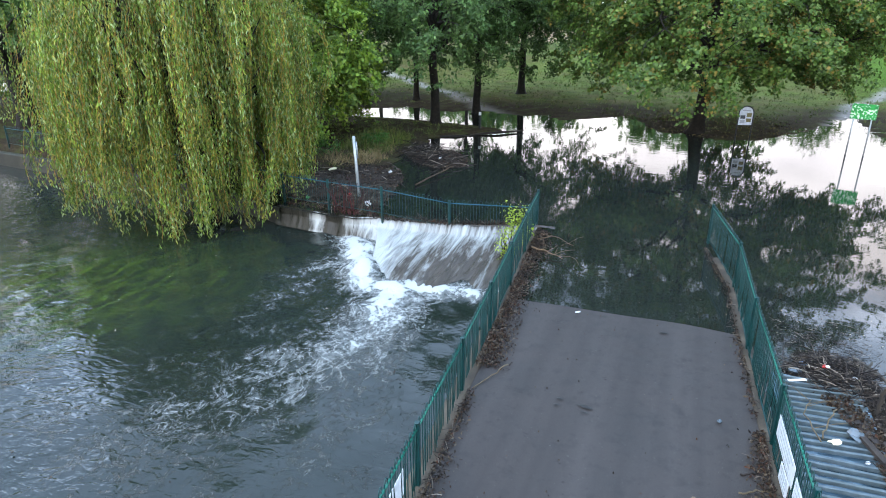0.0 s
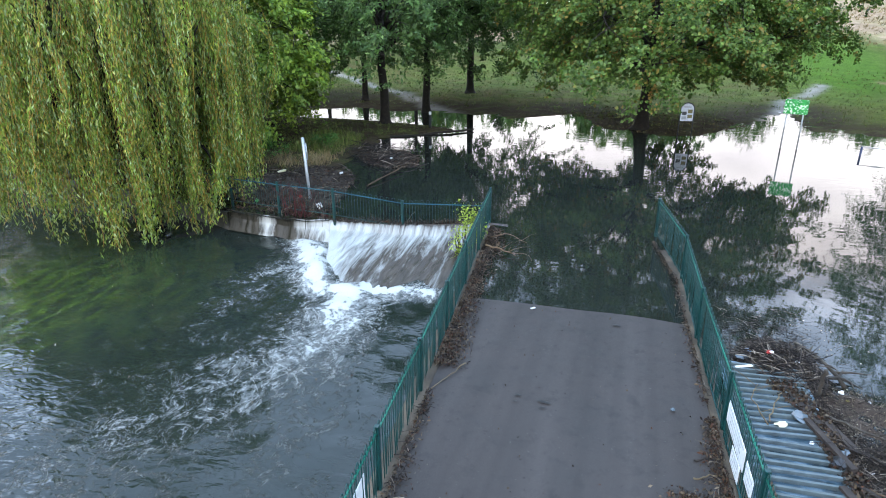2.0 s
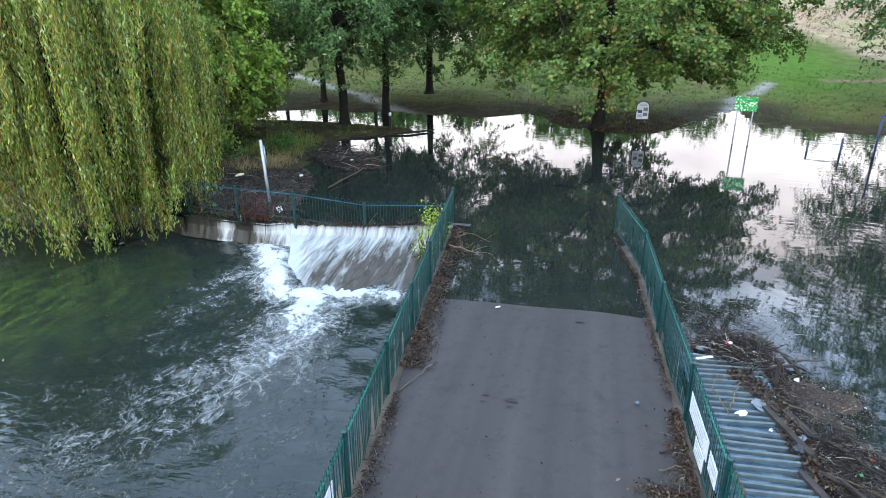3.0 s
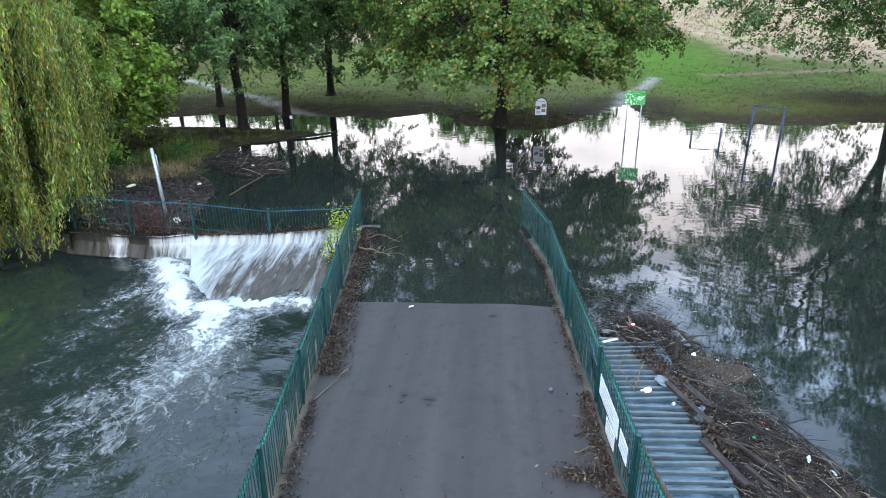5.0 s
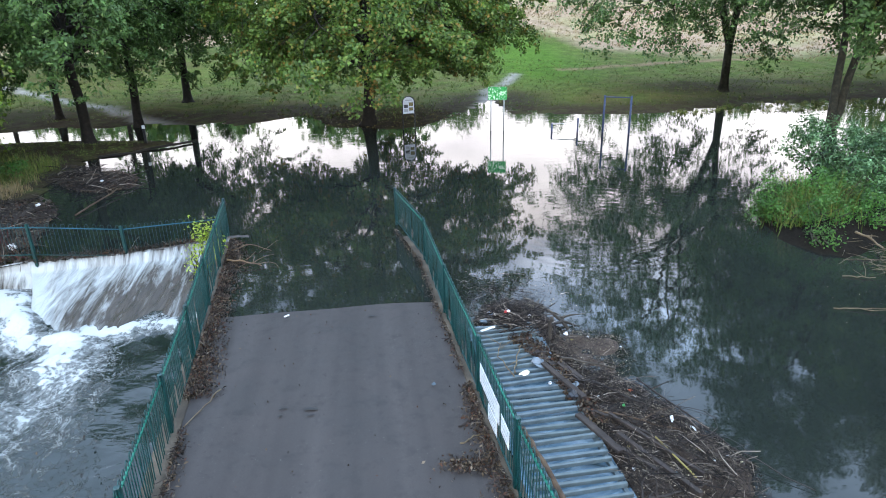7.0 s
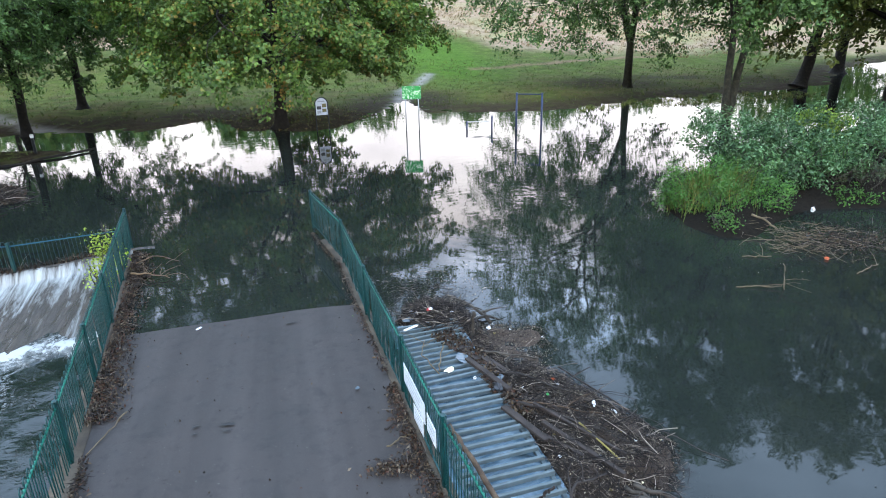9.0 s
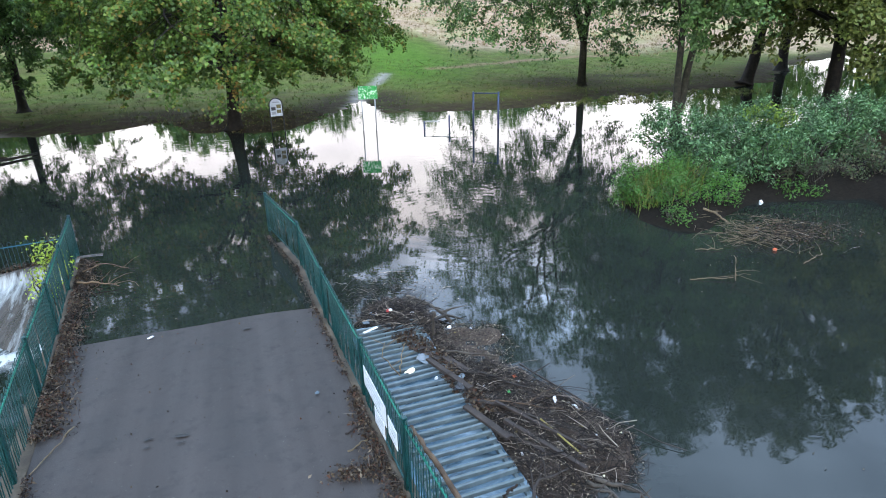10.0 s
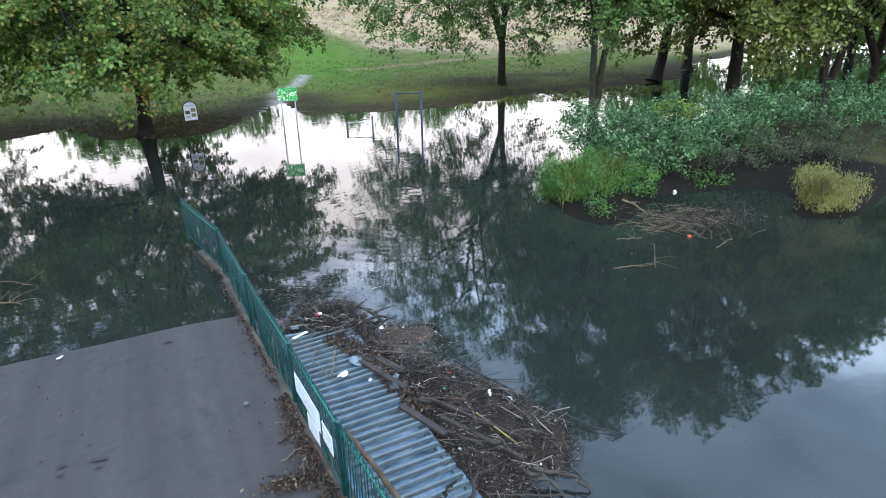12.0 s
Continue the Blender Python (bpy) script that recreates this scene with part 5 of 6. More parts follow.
rng = np.random.default_rng(77)
P = scatter_in(RAFT, 6500, rng)
scum = (P[:, 0] > 5.75) & (P[:, 1] > 8.9)
P[scum & (rng.uniform(size=6500) < 0.8)] -= [0.75, 1.6]
V, F = sticks(6500, P, raft_z(P[:, 0], P[:, 1]) + rng.uniform(0, 0.07, 6500), rng, (0.04, 0.42), (0.003, 0.01), -1.05, 1.3, 0.4, 3)
tagged(new("driftwood_sticks", mesh_from("driftwood_sticks", V, F, M["stick"], True)), "tangle of thin dark driftwood sticks on the raft", "sticks", kind="stuff")
P = scatter_in([(5.2, 8.8), (6.0, 9.6), (6.7, 8.4), (7.2, 6.6), (6.3, 6.0), (5.4, 4.6), (5.3, 6.8)], 520, rng)
V, F = sticks(520, P, raft_z(P[:, 0], P[:, 1]) + rng.uniform(0, 0.12, 520), rng, (0.2, 0.8), (0.003, 0.008), None, 1, 0.45)
tagged(new("driftwood_sticks", mesh_from("driftwood_sticks", V, F, M["stick"], True)), "twigs standing up out of the tangled raft", "sticks", kind="stuff")
P = scatter_in([(4.2, 11.9), (5.6, 11.9), (5.7, 10.6), (4.6, 10.4)], 420, rng)
V, F = sticks(420, P, raft_z(P[:, 0], P[:, 1]) + rng.uniform(0, 0.18, 420), rng, (0.2, 0.9), (0.005, 0.012), None, 1, 0.4)
tagged(new("driftwood_sticks", mesh_from("driftwood_sticks", V, F, M["stick"], True)), "heap of brown twigs piled against the railing", "sticks", kind="stuff")
P = scatter_in(RAFT, 15000, rng)
V, F = leaves(np.column_stack([P, raft_z(P[:, 0], P[:, 1]) + 0.012 + rng.uniform(0, 0.08, 15000)]), 0.03, rng, 0, 0.6)
tagged(new("wood_chips", mesh_from("wood_chips", V, F, M["chip"])), "pale wood chips and bits of rubbish on the raft", "debris", kind="stuff")
P = scatter_in([(4.6, 10.4), (5.05, 9.4), (5.1, 8.3), (5.3, 7.6), (5.6, 7.6), (5.4, 8.6), (5.4, 9.6), (5.0, 10.6)], 1500, rng)
V, F = leaves(np.column_stack([P, np.maximum(raft_z(P[:, 0], P[:, 1]), 0.27) + rng.uniform(0.0, 0.07, 1500)]), 0.07, rng, 0, 0.6)
tagged(new("dead_leaves", mesh_from("dead_leaves", V, F, M["dead_leaf"])), "brown leaves swept onto the edge of the bar screen", "leaves", kind="stuff")


# loose twigs and leaves floating beside the heap
P = rng.normal(size=(520, 2)) * [0.55, 0.62] + [5.0, 12.9]
P = P[P[:, 0] > 3.72 + 0.02 * (15 - P[:, 1])]
V, F = sticks(len(P), P, np.full(len(P), 0.004), rng, (0.04, 0.4), (0.003, 0.007), None, 1, 0.03)
tagged(new("floating_twigs", mesh_from("floating_twigs", V, F, M["stick"], True)), "loose twigs floating beside the debris", "sticks", kind="stuff")
P = rng.normal(size=(700, 2)) * [0.6, 0.7] + [5.2, 12.7]
P = P[P[:, 0] > 3.72 + 0.02 * (15 - P[:, 1])]
V, F = leaves(np.column_stack([P, np.full(len(P), 0.012)]), 0.035, rng, 0, 0.6)
V[:, 2] = np.clip(V[:, 2], 0.004, 0.025)
tagged(new("floating_leaves", mesh_from("floating_leaves", V, F, M["chip"])), "leaf scraps floating beside the debris", "leaves", kind="stuff")


def branch(name, pts, r0, r1, label, mat="twig", twigs=0, seed=0, group="driftwood"):
    """One drifted branch with side twigs."""
    rng = np.random.default_rng(seed)
    P = np.array(pts, float)
    t = np.linspace(0, 1, 10)
    s = np.linspace(0, 1, len(P))
    Q = np.stack([np.interp(t, s, P[:, q]) for q in range(3)], 1) + rng.normal(size=(10, 3)) * 0.012
    items = [tube(Q, np.linspace(r0, r1, 10), 7)]
    for q in range(twigs):
        b = Q[rng.integers(2, 9)]
        d = rng.normal(size=3) * [0.35, 0.35, 0.12] + (Q[-1] - Q[0]) * 0.12
        d[2] = abs(d[2])
        items.append(tube(limb(b, b + d, rng, 0.15, 5), np.linspace(r1 * 0.9, 0.003, 5), 4, False))
    c = Q[0].copy()
    V, F = items[0]
    ob = new(name, mesh_from(name, V - c, F, M[mat], True))
    ob.matrix_basis = pose(*c)
    for V, F in items[1:]:
        part("side_twig", mesh_from("side_twig", V - c, F, M[mat], True), ob)
    return tagged(ob, label, "branch", group)


branch("branch", [(6.54, 8.87, 0.16), (6.99, 7.66, 0.12), (7.2, 7.0, 0.1), (7.85, 6.1, 0.03)], 0.018, 0.006, "long thin bent branch trailing off the raft into the water", "stick", 6, 1)
branch("branch", [(5.5, 12.45, 0.1), (5.75, 11.8, 0.2), (6.05, 11.05, 0.06)], 0.016, 0.04, "forked dark branch reaching over the water", "twig", 9, 2)
branch("branch", [(6.1, 6.0, 0.12), (6.3, 5.7, 0.16), (6.35, 5.2, 0.02)], 0.035, 0.02, "dark crooked root hanging off the raft", "twig", 5, 3)
branch("branch", [(6.2, 5.9, 0.2), (6.6, 5.6, 0.15), (6.75, 5.35, 0.02)], 0.035, 0.015, "crooked forked branch dipping into the water", "twig", 4, 4)
branch("branch", [(5.3, 8.0, 0.3), (5.8, 7.4, 0.38), (6.6, 6.6, 0.26)], 0.03, 0.012, "long brown branch lying across the raft", "stick", 5, 5)
branch("branch", [(5.6, 8.9, 0.25), (6.2, 8.0, 0.32), (6.9, 7.0, 0.2)], 0.022, 0.008, "long brown branch lying across the raft", "stick", 5, 6)
branch("branch", [(5.45, 7.9, 0.33), (5.9, 7.6, 0.36), (6.9, 7.2, 0.2)], 0.018, 0.007, "thin brown branch lying across the raft", "log_brown", 3, 7)
branch("branch", [(4.9, 5.2, 0.36), (5.3, 5.9, 0.42), (5.9, 6.1, 0.3)], 0.03, 0.012, "bent dark branch stuck in the raft", "stick", 5, 8)
branch("branch", [(5.2, 9.8, 0.25), (5.6, 9.4, 0.3), (6.3, 9.2, 0.2)], 0.03, 0.015, "short dark branch caught in the raft", "twig", 4, 9)
branch("branch", [(5.2, 9.0, 0.22), (5.5, 8.6, 0.42), (5.55, 8.3, 0.55)], 0.02, 0.006, "bent twig rising from the raft", "stick", 4, 10)
branch("log", [(4.16, 7.5, 0.42), (4.22, 7.0, 0.44), (4.3, 6.3, 0.42), (4.45, 5.2, 0.4)], 0.035, 0.04, "bare brown log lying along the railing on the bar screen", "log_brown", 0, 11)
branch("branch", [(4.4, 9.0, 0.34), (4.25, 9.7, 0.4), (4.45, 10.2, 0.36)], 0.012, 0.006, "reddish bramble stem on the bar screen", "reed", 6, 12)
branch("branch", [(4.42, 9.15, 0.33), (4.6, 9.6, 0.42), (4.75, 10.0, 0.36)], 0.012, 0.01, "thin straw-coloured stem on the bar screen", "reed", 0, 13)
branch("branch", [(4.9, 5.9, 0.32), (4.95, 5.85, 0.45), (5.0, 5.75, 0.62)], 0.025, 0.015, "broken stake stuck upright in the screen", "stick", 0, 14)
branch("stake", [(5.43, 10.4, 0.05), (5.43, 10.4, 0.35), (5.46, 10.38, 0.72)], 0.04, 0.035, "broken wooden stake standing in the debris", "twig", 0, 15)


def beam(name, a, b, w, h, mat, label, cat="timber", group="driftwood"):
    a, b = Vector(a), Vector(b)
    L = (b - a).length
    ob = new(name, bm_mesh(name, box(0, L, -w / 2, w / 2, -h / 2, h / 2, 0.006), M[mat]))
    d = b - a
    ob.matrix_basis = Matrix.Translation(a) @ d.to_track_quat("X", "Z").to_matrix().to_4x4()
    return tagged(ob, label, cat, group)


M["old_timber"] = simple("old_timber", ["1f1a17", "2e2824", "3b332d"], 0.85, 4, bump=0.4)
beam("timber_plank", (5.12, 7.86, 0.32), (5.42, 6.9, 0.34), 0.11, 0.05, "old_timber", "dark waterlogged timber plank at the edge of the raft")
beam("timber_beam", (5.5, 7.25, 0.38), (6.12, 6.0, 0.3), 0.07, 0.07, "old_timber", "long dark timber rail lying on the raft")
beam("timber_beam", (5.4, 7.05, 0.34), (5.75, 6.45, 0.34), 0.06, 0.05, "old_timber", "short dark timber rail lying on the raft")
beam("timber_beam", (5.3, 9.4, 0.3), (5.55, 8.75, 0.28), 0.13, 0.06, "old_timber", "dark timber stump caught in the raft")
beam("timber_beam", (5.0, 9.9, 0.28), (5.2, 9.3, 0.3), 0.12, 0.06, "old_timber", "dark timber stump caught in the raft")
beam("timber_beam", (5.0, 9.35, 0.34), (5.35, 8.2, 0.36), 0.1, 0.06, "old_timber", "dark waterlogged timber along the edge of the raft")
beam("timber_beam", (5.55, 7.7, 0.4), (6.35, 6.35, 0.3), 0.05, 0.05, "old_timber", "long dark timber rail lying on the raft")
beam("pole", (6.02, 7.12, 0.36), (6.2, 6.28, 0.32), 0.024, 0.024, "yellow_paint", "peeling yellow pole lying on the raft", "pole")
beam("board", (4.12, 10.55, 0.42), (4.42, 10.72, 0.4), 0.06, 0.02, "dirty_white", "broken white board on the twig heap", "litter", "litter")


def scrap(name, at, sx, sy, sz, mat, label, seed, group="litter"):
    """A crumpled bit of litter."""
    rng = np.random.default_rng(seed)
    bm = bmesh.new()
    bmesh.ops.create_icosphere(bm, subdivisions=2, radius=0.5)
    for v in bm.verts:
        n = 1 + 0.28 * rng.normal()
        v.co = (v.co.x * sx * 0.75 * n, v.co.y * sy * 0.75 * n, v.co.z * 0.8 * sz * (1 + 0.3 * rng.normal()))
    ob = new(name, bm_mesh(name, bm, M[mat]))
    ob.matrix_basis = pose(*at, rng.uniform(-12, 12), rng.uniform(-12, 12), rng.uniform(0, 360))
    return tagged(ob, label, "litter", group)


M["bag_film"] = plain("bag_film", "5a666e", 0.25)
M["black_film"] = plain("black_film", "26282b", 0.3)
scrap("cloth", (4.61, 9.13, 0.32), 0.34, 0.2, 0.05, "paper", "cream cloth scrap lying on the bar screen", 1)
scrap("packet", (4.79, 11.28, 0.42), 0.13, 0.1, 0.08, "red", "red and white crisp packet in the twigs", 2)
scrap("packet", (4.82, 11.24, 0.45), 0.1, 0.08, 0.05, "plastic_white", "white torn packet in the twigs", 3)
scrap("packet", (5.23, 11.12, 0.36), 0.14, 0.08, 0.06, "plastic_white", "white packet among twigs", 4)
scrap("plastic_bag", (4.57, 11.75, 0.16), 0.28, 0.2, 0.12, "plastic_blue", "blue plastic bag in the floating debris", 5)
scrap("plastic_bag", (4.37, 11.4, 0.18), 0.3, 0.22, 0.12, "bag_film", "pale plastic bag in the floating debris", 6)
scrap("plastic_cup", (5.82, 10.56, 0.2), 0.11, 0.1, 0.09, "plastic_white", "white cup floating in the debris", 7)
scrap("plastic_sheet", (4.98, 9.45, 0.3), 0.5, 0.36, 0.08, "bag_film", "crumpled clear plastic sheet on the raft", 8)
scrap("plastic_bag", (5.2, 8.35, 0.34), 0.34, 0.24, 0.16, "black_film", "shiny dark plastic bag in the raft", 9)
scrap("plastic_bag", (5.3, 8.6, 0.34), 0.2, 0.3, 0.1, "bag_film", "clear plastic bag in the raft", 10)
scrap("can", (6.22, 8.43, 0.26), 0.08, 0.07, 0.06, "orange", "orange can on the raft", 11)
scrap("bottle", (6.5, 7.55, 0.3), 0.18, 0.06, 0.06, "plastic_white", "white plastic bottle on the raft", 12)
scrap("bottle", (6.75, 7.35, 0.24), 0.16, 0.05, 0.05, "plastic_white", "white plastic bottle on the raft", 13)
scrap("packet", (5.9, 7.95, 0.33), 0.08, 0.06, 0.05, "can_green", "green wrapper on the raft", 14)
scrap("packet", (5.85, 7.2, 0.36), 0.1, 0.04, 0.04, "plastic_blue", "blue wrapper on the raft", 15)
scrap("packet", (4.95, 8.75, 0.33), 0.09, 0.07, 0.06, "plastic_white", "white wrapper at the screen's edge", 16)
for q, (x, y) in enumerate(scatter_in(RAFT, 70, np.random.default_rng(6))):
    scrap("litter_scrap", (x, y, float(raft_z(np.array([x]), np.array([y]))[0]) + 0.02), 0.07, 0.05, 0.03, ("plastic_white", "plastic_white", "yellow_paint", "bag_film", "paper")[q % 5], ("small white litter scrap on the raft", "small white litter scrap on the raft", "small yellow litter scrap on the raft", "small grey litter scrap on the raft", "small cream litter scrap on the raft")[q % 5], 30 + q)
litter = scrap("litter_paper", (0.2, 12.62, 0.045), 0.16, 0.11, 0.02, "plastic_white", "white paper scrap lying on the wet deck", 21)


# ---- notices tied to the railings ----
def notice(a, b, z0, z1, label, lines):
    """A white plate along a railing from a to b, with grey bars where unreadable lines stand."""
    (ax, ay), (bx, by) = a, b
    L = math.hypot(bx - ax, by - ay)
    top = thing("notice", ((ax + bx) / 2, (ay + by) / 2, z0), label, "notice", "notices", rz=math.degrees(math.atan2(by - ay, bx - ax)))
    plate = part("plate", bm_mesh("plate", box(-L / 2, L / 2, -0.008, 0.0, 0, z1 - z0, 0.003), M["sign_white"]), top)
    for q in range(lines):
        f = (q + 0.7) / (lines + 0.4)
        w = L * (0.40 - 0.05 * (q % 3))
        part("text_bar", bm_mesh("text_bar", box(-w, w * (0.8 if q % 2 else 1), -0.012, -0.0085, (z1 - z0) * (1 - f) - 0.007, (z1 - z0) * (1 - f) + 0.007), M["sign_ink"]), plate, "grey line of unreadable text")
    return top


notice((3.755, 8.72), (3.805, 7.5), 0.52, 0.86, "long white notice with grey text on the railing", 4)
notice((3.77, 8.12), (3.80, 7.62), 0.22, 0.5, "small white notice under the long one", 4)
notice((3.80, 7.36), (3.815, 6.93), 0.54, 0.84, "small white notice beside the railing post", 3)
notice((-0.82, 5.62), (-0.75, 4.9), 0.55, 0.95, "white notice on the railing above the river", 3)

# ---- leaves and twigs swept along the deck's edges ----
def drift(line, widths, n, seed, label, high=0.1, size=0.07, stick_n=110):
    """A low bank of wet leaves along a line on the deck."""
    rng = np.random.default_rng(seed)
    P = np.array(line, float)
    s = np.linspace(0, 1, len(P))
    t = rng.uniform(0, 1, n)
    w = np.interp(t, np.linspace(0, 1, len(widths)), widths)
    off = np.abs(rng.normal(size=n)) * 0.5
    off = np.minimum(off, 1.3) * w
    sgn = 1 if line[0][0] < 1 else -1
    x, y = np.interp(t, s, P[:, 0]) + sgn * off, np.interp(t, s, P[:, 1]) + rng.normal(size=n) * 0.05
    h = high * np.clip(1 - off / (w + 1e-3), 0, 1) * (0.7 + 0.3 * np.sin(t * 40))
    z = np.maximum(deck_z(y), -0.02) + 0.04 + rng.uniform(0, 1, n) * h
    V, F = leaves(np.stack([x, y, z], 1), size, rng, 0, 0.42)
    tagged(new("dead_leaves", mesh_from("dead_leaves", V, F, M["dead_leaf"])), label, "leaves", kind="stuff")
    k = rng.integers(0, n, stick_n)
    V, F = sticks(stick_n, np.stack([x[k], y[k]], 1), z[k], rng, (0.08, 0.35), (0.004, 0.01), 1.6, 0.9, 0.2)
    tagged(new("twigs", mesh_from("twigs", V, F, M["stick"], True)), "thin twigs caught in the swept leaves", "sticks", kind="stuff")


drift([(-1.17, 9.55), (-1.31, 11.0), (-1.54, 13.4), (-1.8, 16.0), (-1.97, 17.9)], [0.5, 0.42, 0.4, 0.5, 0.35], 5200, 81, "bank of wet brown leaves along the railing")
drift([(-0.68, 4.8), (-0.82, 6.6), (-1.0, 8.6)], [0.25, 0.28, 0.12], 620, 82, "few wet leaves along the concrete edge")
drift([(3.8, 5.0), (3.76, 6.6), (3.7, 8.2), (3.68, 9.2)], [0.34, 0.32, 0.25, 0.15], 1700, 83, "wet leaves and twigs along the railing")
drift([(3.62, 9.6), (3.55, 12.0), (3.42, 15.2), (2.92, 18.0)], [0.08, 0.12, 0.14, 0.1], 600, 84, "thin line of leaves along the concrete edge")
rng = np.random.default_rng(9)
P = rng.normal(size=(420, 2)) * [0.2, 0.1] + [3.25, 7.15]
V, F = leaves(np.column_stack([P, deck_z(P[:, 1]) + 0.03 + rng.uniform(0, 0.05, 420)]), 0.06, rng, 0, 0.5)
tagged(new("dead_leaves", mesh_from("dead_leaves", V, F, M["dead_leaf"])), "small heap of leaves and twigs on the deck", "leaves", kind="stuff")
branch("branch", [(-1.7, 16.1, 0.12), (-1.3, 15.9, 0.16), (-0.75, 15.75, 0.05)], 0.03, 0.008, "pale forked branch washed against the railing", "wood", 9, 16, "washed-up twigs")
branch("branch", [(-1.75, 16.9, 0.1), (-1.3, 17.2, 0.15), (-0.7, 17.0, 0.03)], 0.016, 0.005, "thin twig reaching over the flooded deck", "wood", 6, 17, "washed-up twigs")
branch("branch", [(-0.6, 9.75, 0.14), (-0.8, 9.2, 0.15), (-0.98, 8.75, 0.14)], 0.012, 0.008, "thin pale stick lying on the deck", "reed", 0, 18, "washed-up twigs")
branch("branch", [(3.3, 8.05, 0.16), (3.45, 8.15, 0.165), (3.62, 8.25, 0.16)], 0.018, 0.012, "short dark stick on the deck", "stick", 0, 19, "washed-up twigs")
branch("branch", [(3.25, 7.6, 0.18), (3.45, 7.75, 0.19), (3.7, 7.85, 0.18)], 0.014, 0.01, "thin pale stick on the deck", "reed", 0, 20, "washed-up twigs")
shrub("weed", [(-0.98, 9.8, 0.2, 0.25), (-0.85, 9.95, 0.15, 0.2)], 85, "herb_leaf", "small green weed at the foot of the railing", 0.06, 3000, False, group="deck weeds", category="weed")
shrub("weed", [(3.38, 12.3, 0.16, 0.22), (3.42, 12.0, 0.14, 0.2)], 86, "herb_leaf", "small green weed in the concrete edge", 0.06, 3000, False, group="deck weeds", category="weed")


def blot(at, rx, ry, seed, mat="stain", label="dark wet mud patch on the asphalt"):
    rng = np.random.default_rng(seed)
    bm = bmesh.new()
    ph = rng.uniform(0, 6, 3)
    ring = []
    for a in np.linspace(0, 2 * np.pi, 20, endpoint=False):
        r = 1 + 0.25 * math.sin(2 * a + ph[0]) + 0.2 * math.sin(5 * a + ph[1]) + 0.1 * math.sin(9 * a + ph[2])
        x, y = at[0] + rx * r * math.cos(a), at[1] + ry * r * math.sin(a)
        ring.append((x, y))
    top_z = max(float(deck_z(y)) for _, y in ring) + 0.03
    c = bm.verts.new((at[0], at[1], top_z))
    vs = [bm.verts.new((x, y, float(deck_z(y)) + 0.024)) for x, y in ring]
    for a, b in zip(vs, vs[1:] + vs[:1]):
        bm.faces.new((c, a, b))
    return tagged(new("mud_patch", bm_mesh("mud_patch", bm, M[mat])), label, "mud", "mud patches")


M["stain"] = plain("stain", "1c1a17", 0.5)
blot((0.98, 8.92), 0.11, 0.045, 1)
blot((0.98, 8.75), 0.06, 0.02, 2)
blot((0.52, 9.0), 0.06, 0.03, 3)
blot((0.5, 8.8), 0.05, 0.02, 4)
blot((2.05, 12.3), 0.12, 0.03, 5)
scrap("litter_scrap", (3.05, 9.3, 0.15), 0.08, 0.16, 0.015, "bag_film", "grey crushed scrap on the deck", 22)
rng = np.random.default_rng(31)
P = np.column_stack([rng.uniform(-1.0, 3.4, 170), rng.uniform(2, 12.8, 170)])
V, F = leaves(np.column_stack([P, deck_z(P[:, 1]) + 0.032]), 0.045, rng, 0, 0.6)
V[:, 2] = np.clip(V[:, 2], deck_z(V[:, 1]) + 0.012, None)
tagged(new("fallen_leaves", mesh_from("fallen_leaves", V, F, M["dead_leaf"])), "few small dark leaves scattered on the asphalt", "leaves", kind="stuff")
# ---- flooded bank by the weir ----
BANK_JAM = [(-12.6, 18.9), (-10.6, 18.1), (-7.6, 17.6), (-7.6, 18.6), (-8.1, 20.6), (-8.6, 22.4), (-9.6, 24), (-11.5, 23), (-12.6, 21)]
rng = np.random.default_rng(91)


def jam_z(x, y):
    g = np.maximum(height(x, y), -0.05)
    return g + 0.07 + 0.06 * waves(x, y, 2.0, 92)


gx, gy = np.arange(-13, -7, 0.12), np.arange(17.4, 24.4, 0.12)
X, Y = np.meshgrid(gx, gy, indexing="ij")
nj = len(gy)
i, j = np.meshgrid(np.arange(len(gx) - 1), np.arange(nj - 1), indexing="ij")
keep = (sd_poly(BANK_JAM, X, Y) > 0)[:-1, :-1].ravel()
F = np.stack([i * nj + j, (i + 1) * nj + j, (i + 1) * nj + j + 1, i * nj + j + 1], -1).reshape(-1, 4)[keep]
used, inv = np.unique(F, return_inverse=True)
zz = jam_z(X, Y) * np.clip(sd_poly(BANK_JAM, X, Y) / 0.4, 0, 1) - 0.02
tagged(new("debris_mat", mesh_from("debris_mat", np.stack([X, Y, zz], -1).reshape(-1, 3)[used], inv.reshape(-1, 4), M["raft_litter"], True)), "matted flood debris behind the weir railing", "debris", kind="stuff")
P = scatter_in(BANK_JAM, 900, rng)
V, F = sticks(900, P, jam_z(P[:, 0], P[:, 1]), rng, (0.15, 0.9), (0.006, 0.014), None, 1, 0.2)
tagged(new("driftwood_sticks", mesh_from("driftwood_sticks", V, F, M["stick"], True)), "sticks and reeds jammed behind the weir railing", "sticks", kind="stuff")
P = scatter_in(BANK_JAM, 2400, rng)
V, F = leaves(np.column_stack([P, jam_z(P[:, 0], P[:, 1]) + 0.03]), 0.1, rng, 0, 0.6)
tagged(new("dead_leaves", mesh_from("dead_leaves", V, F, M["dead_leaf"])), "brown leaves matted behind the weir railing", "leaves", kind="stuff")
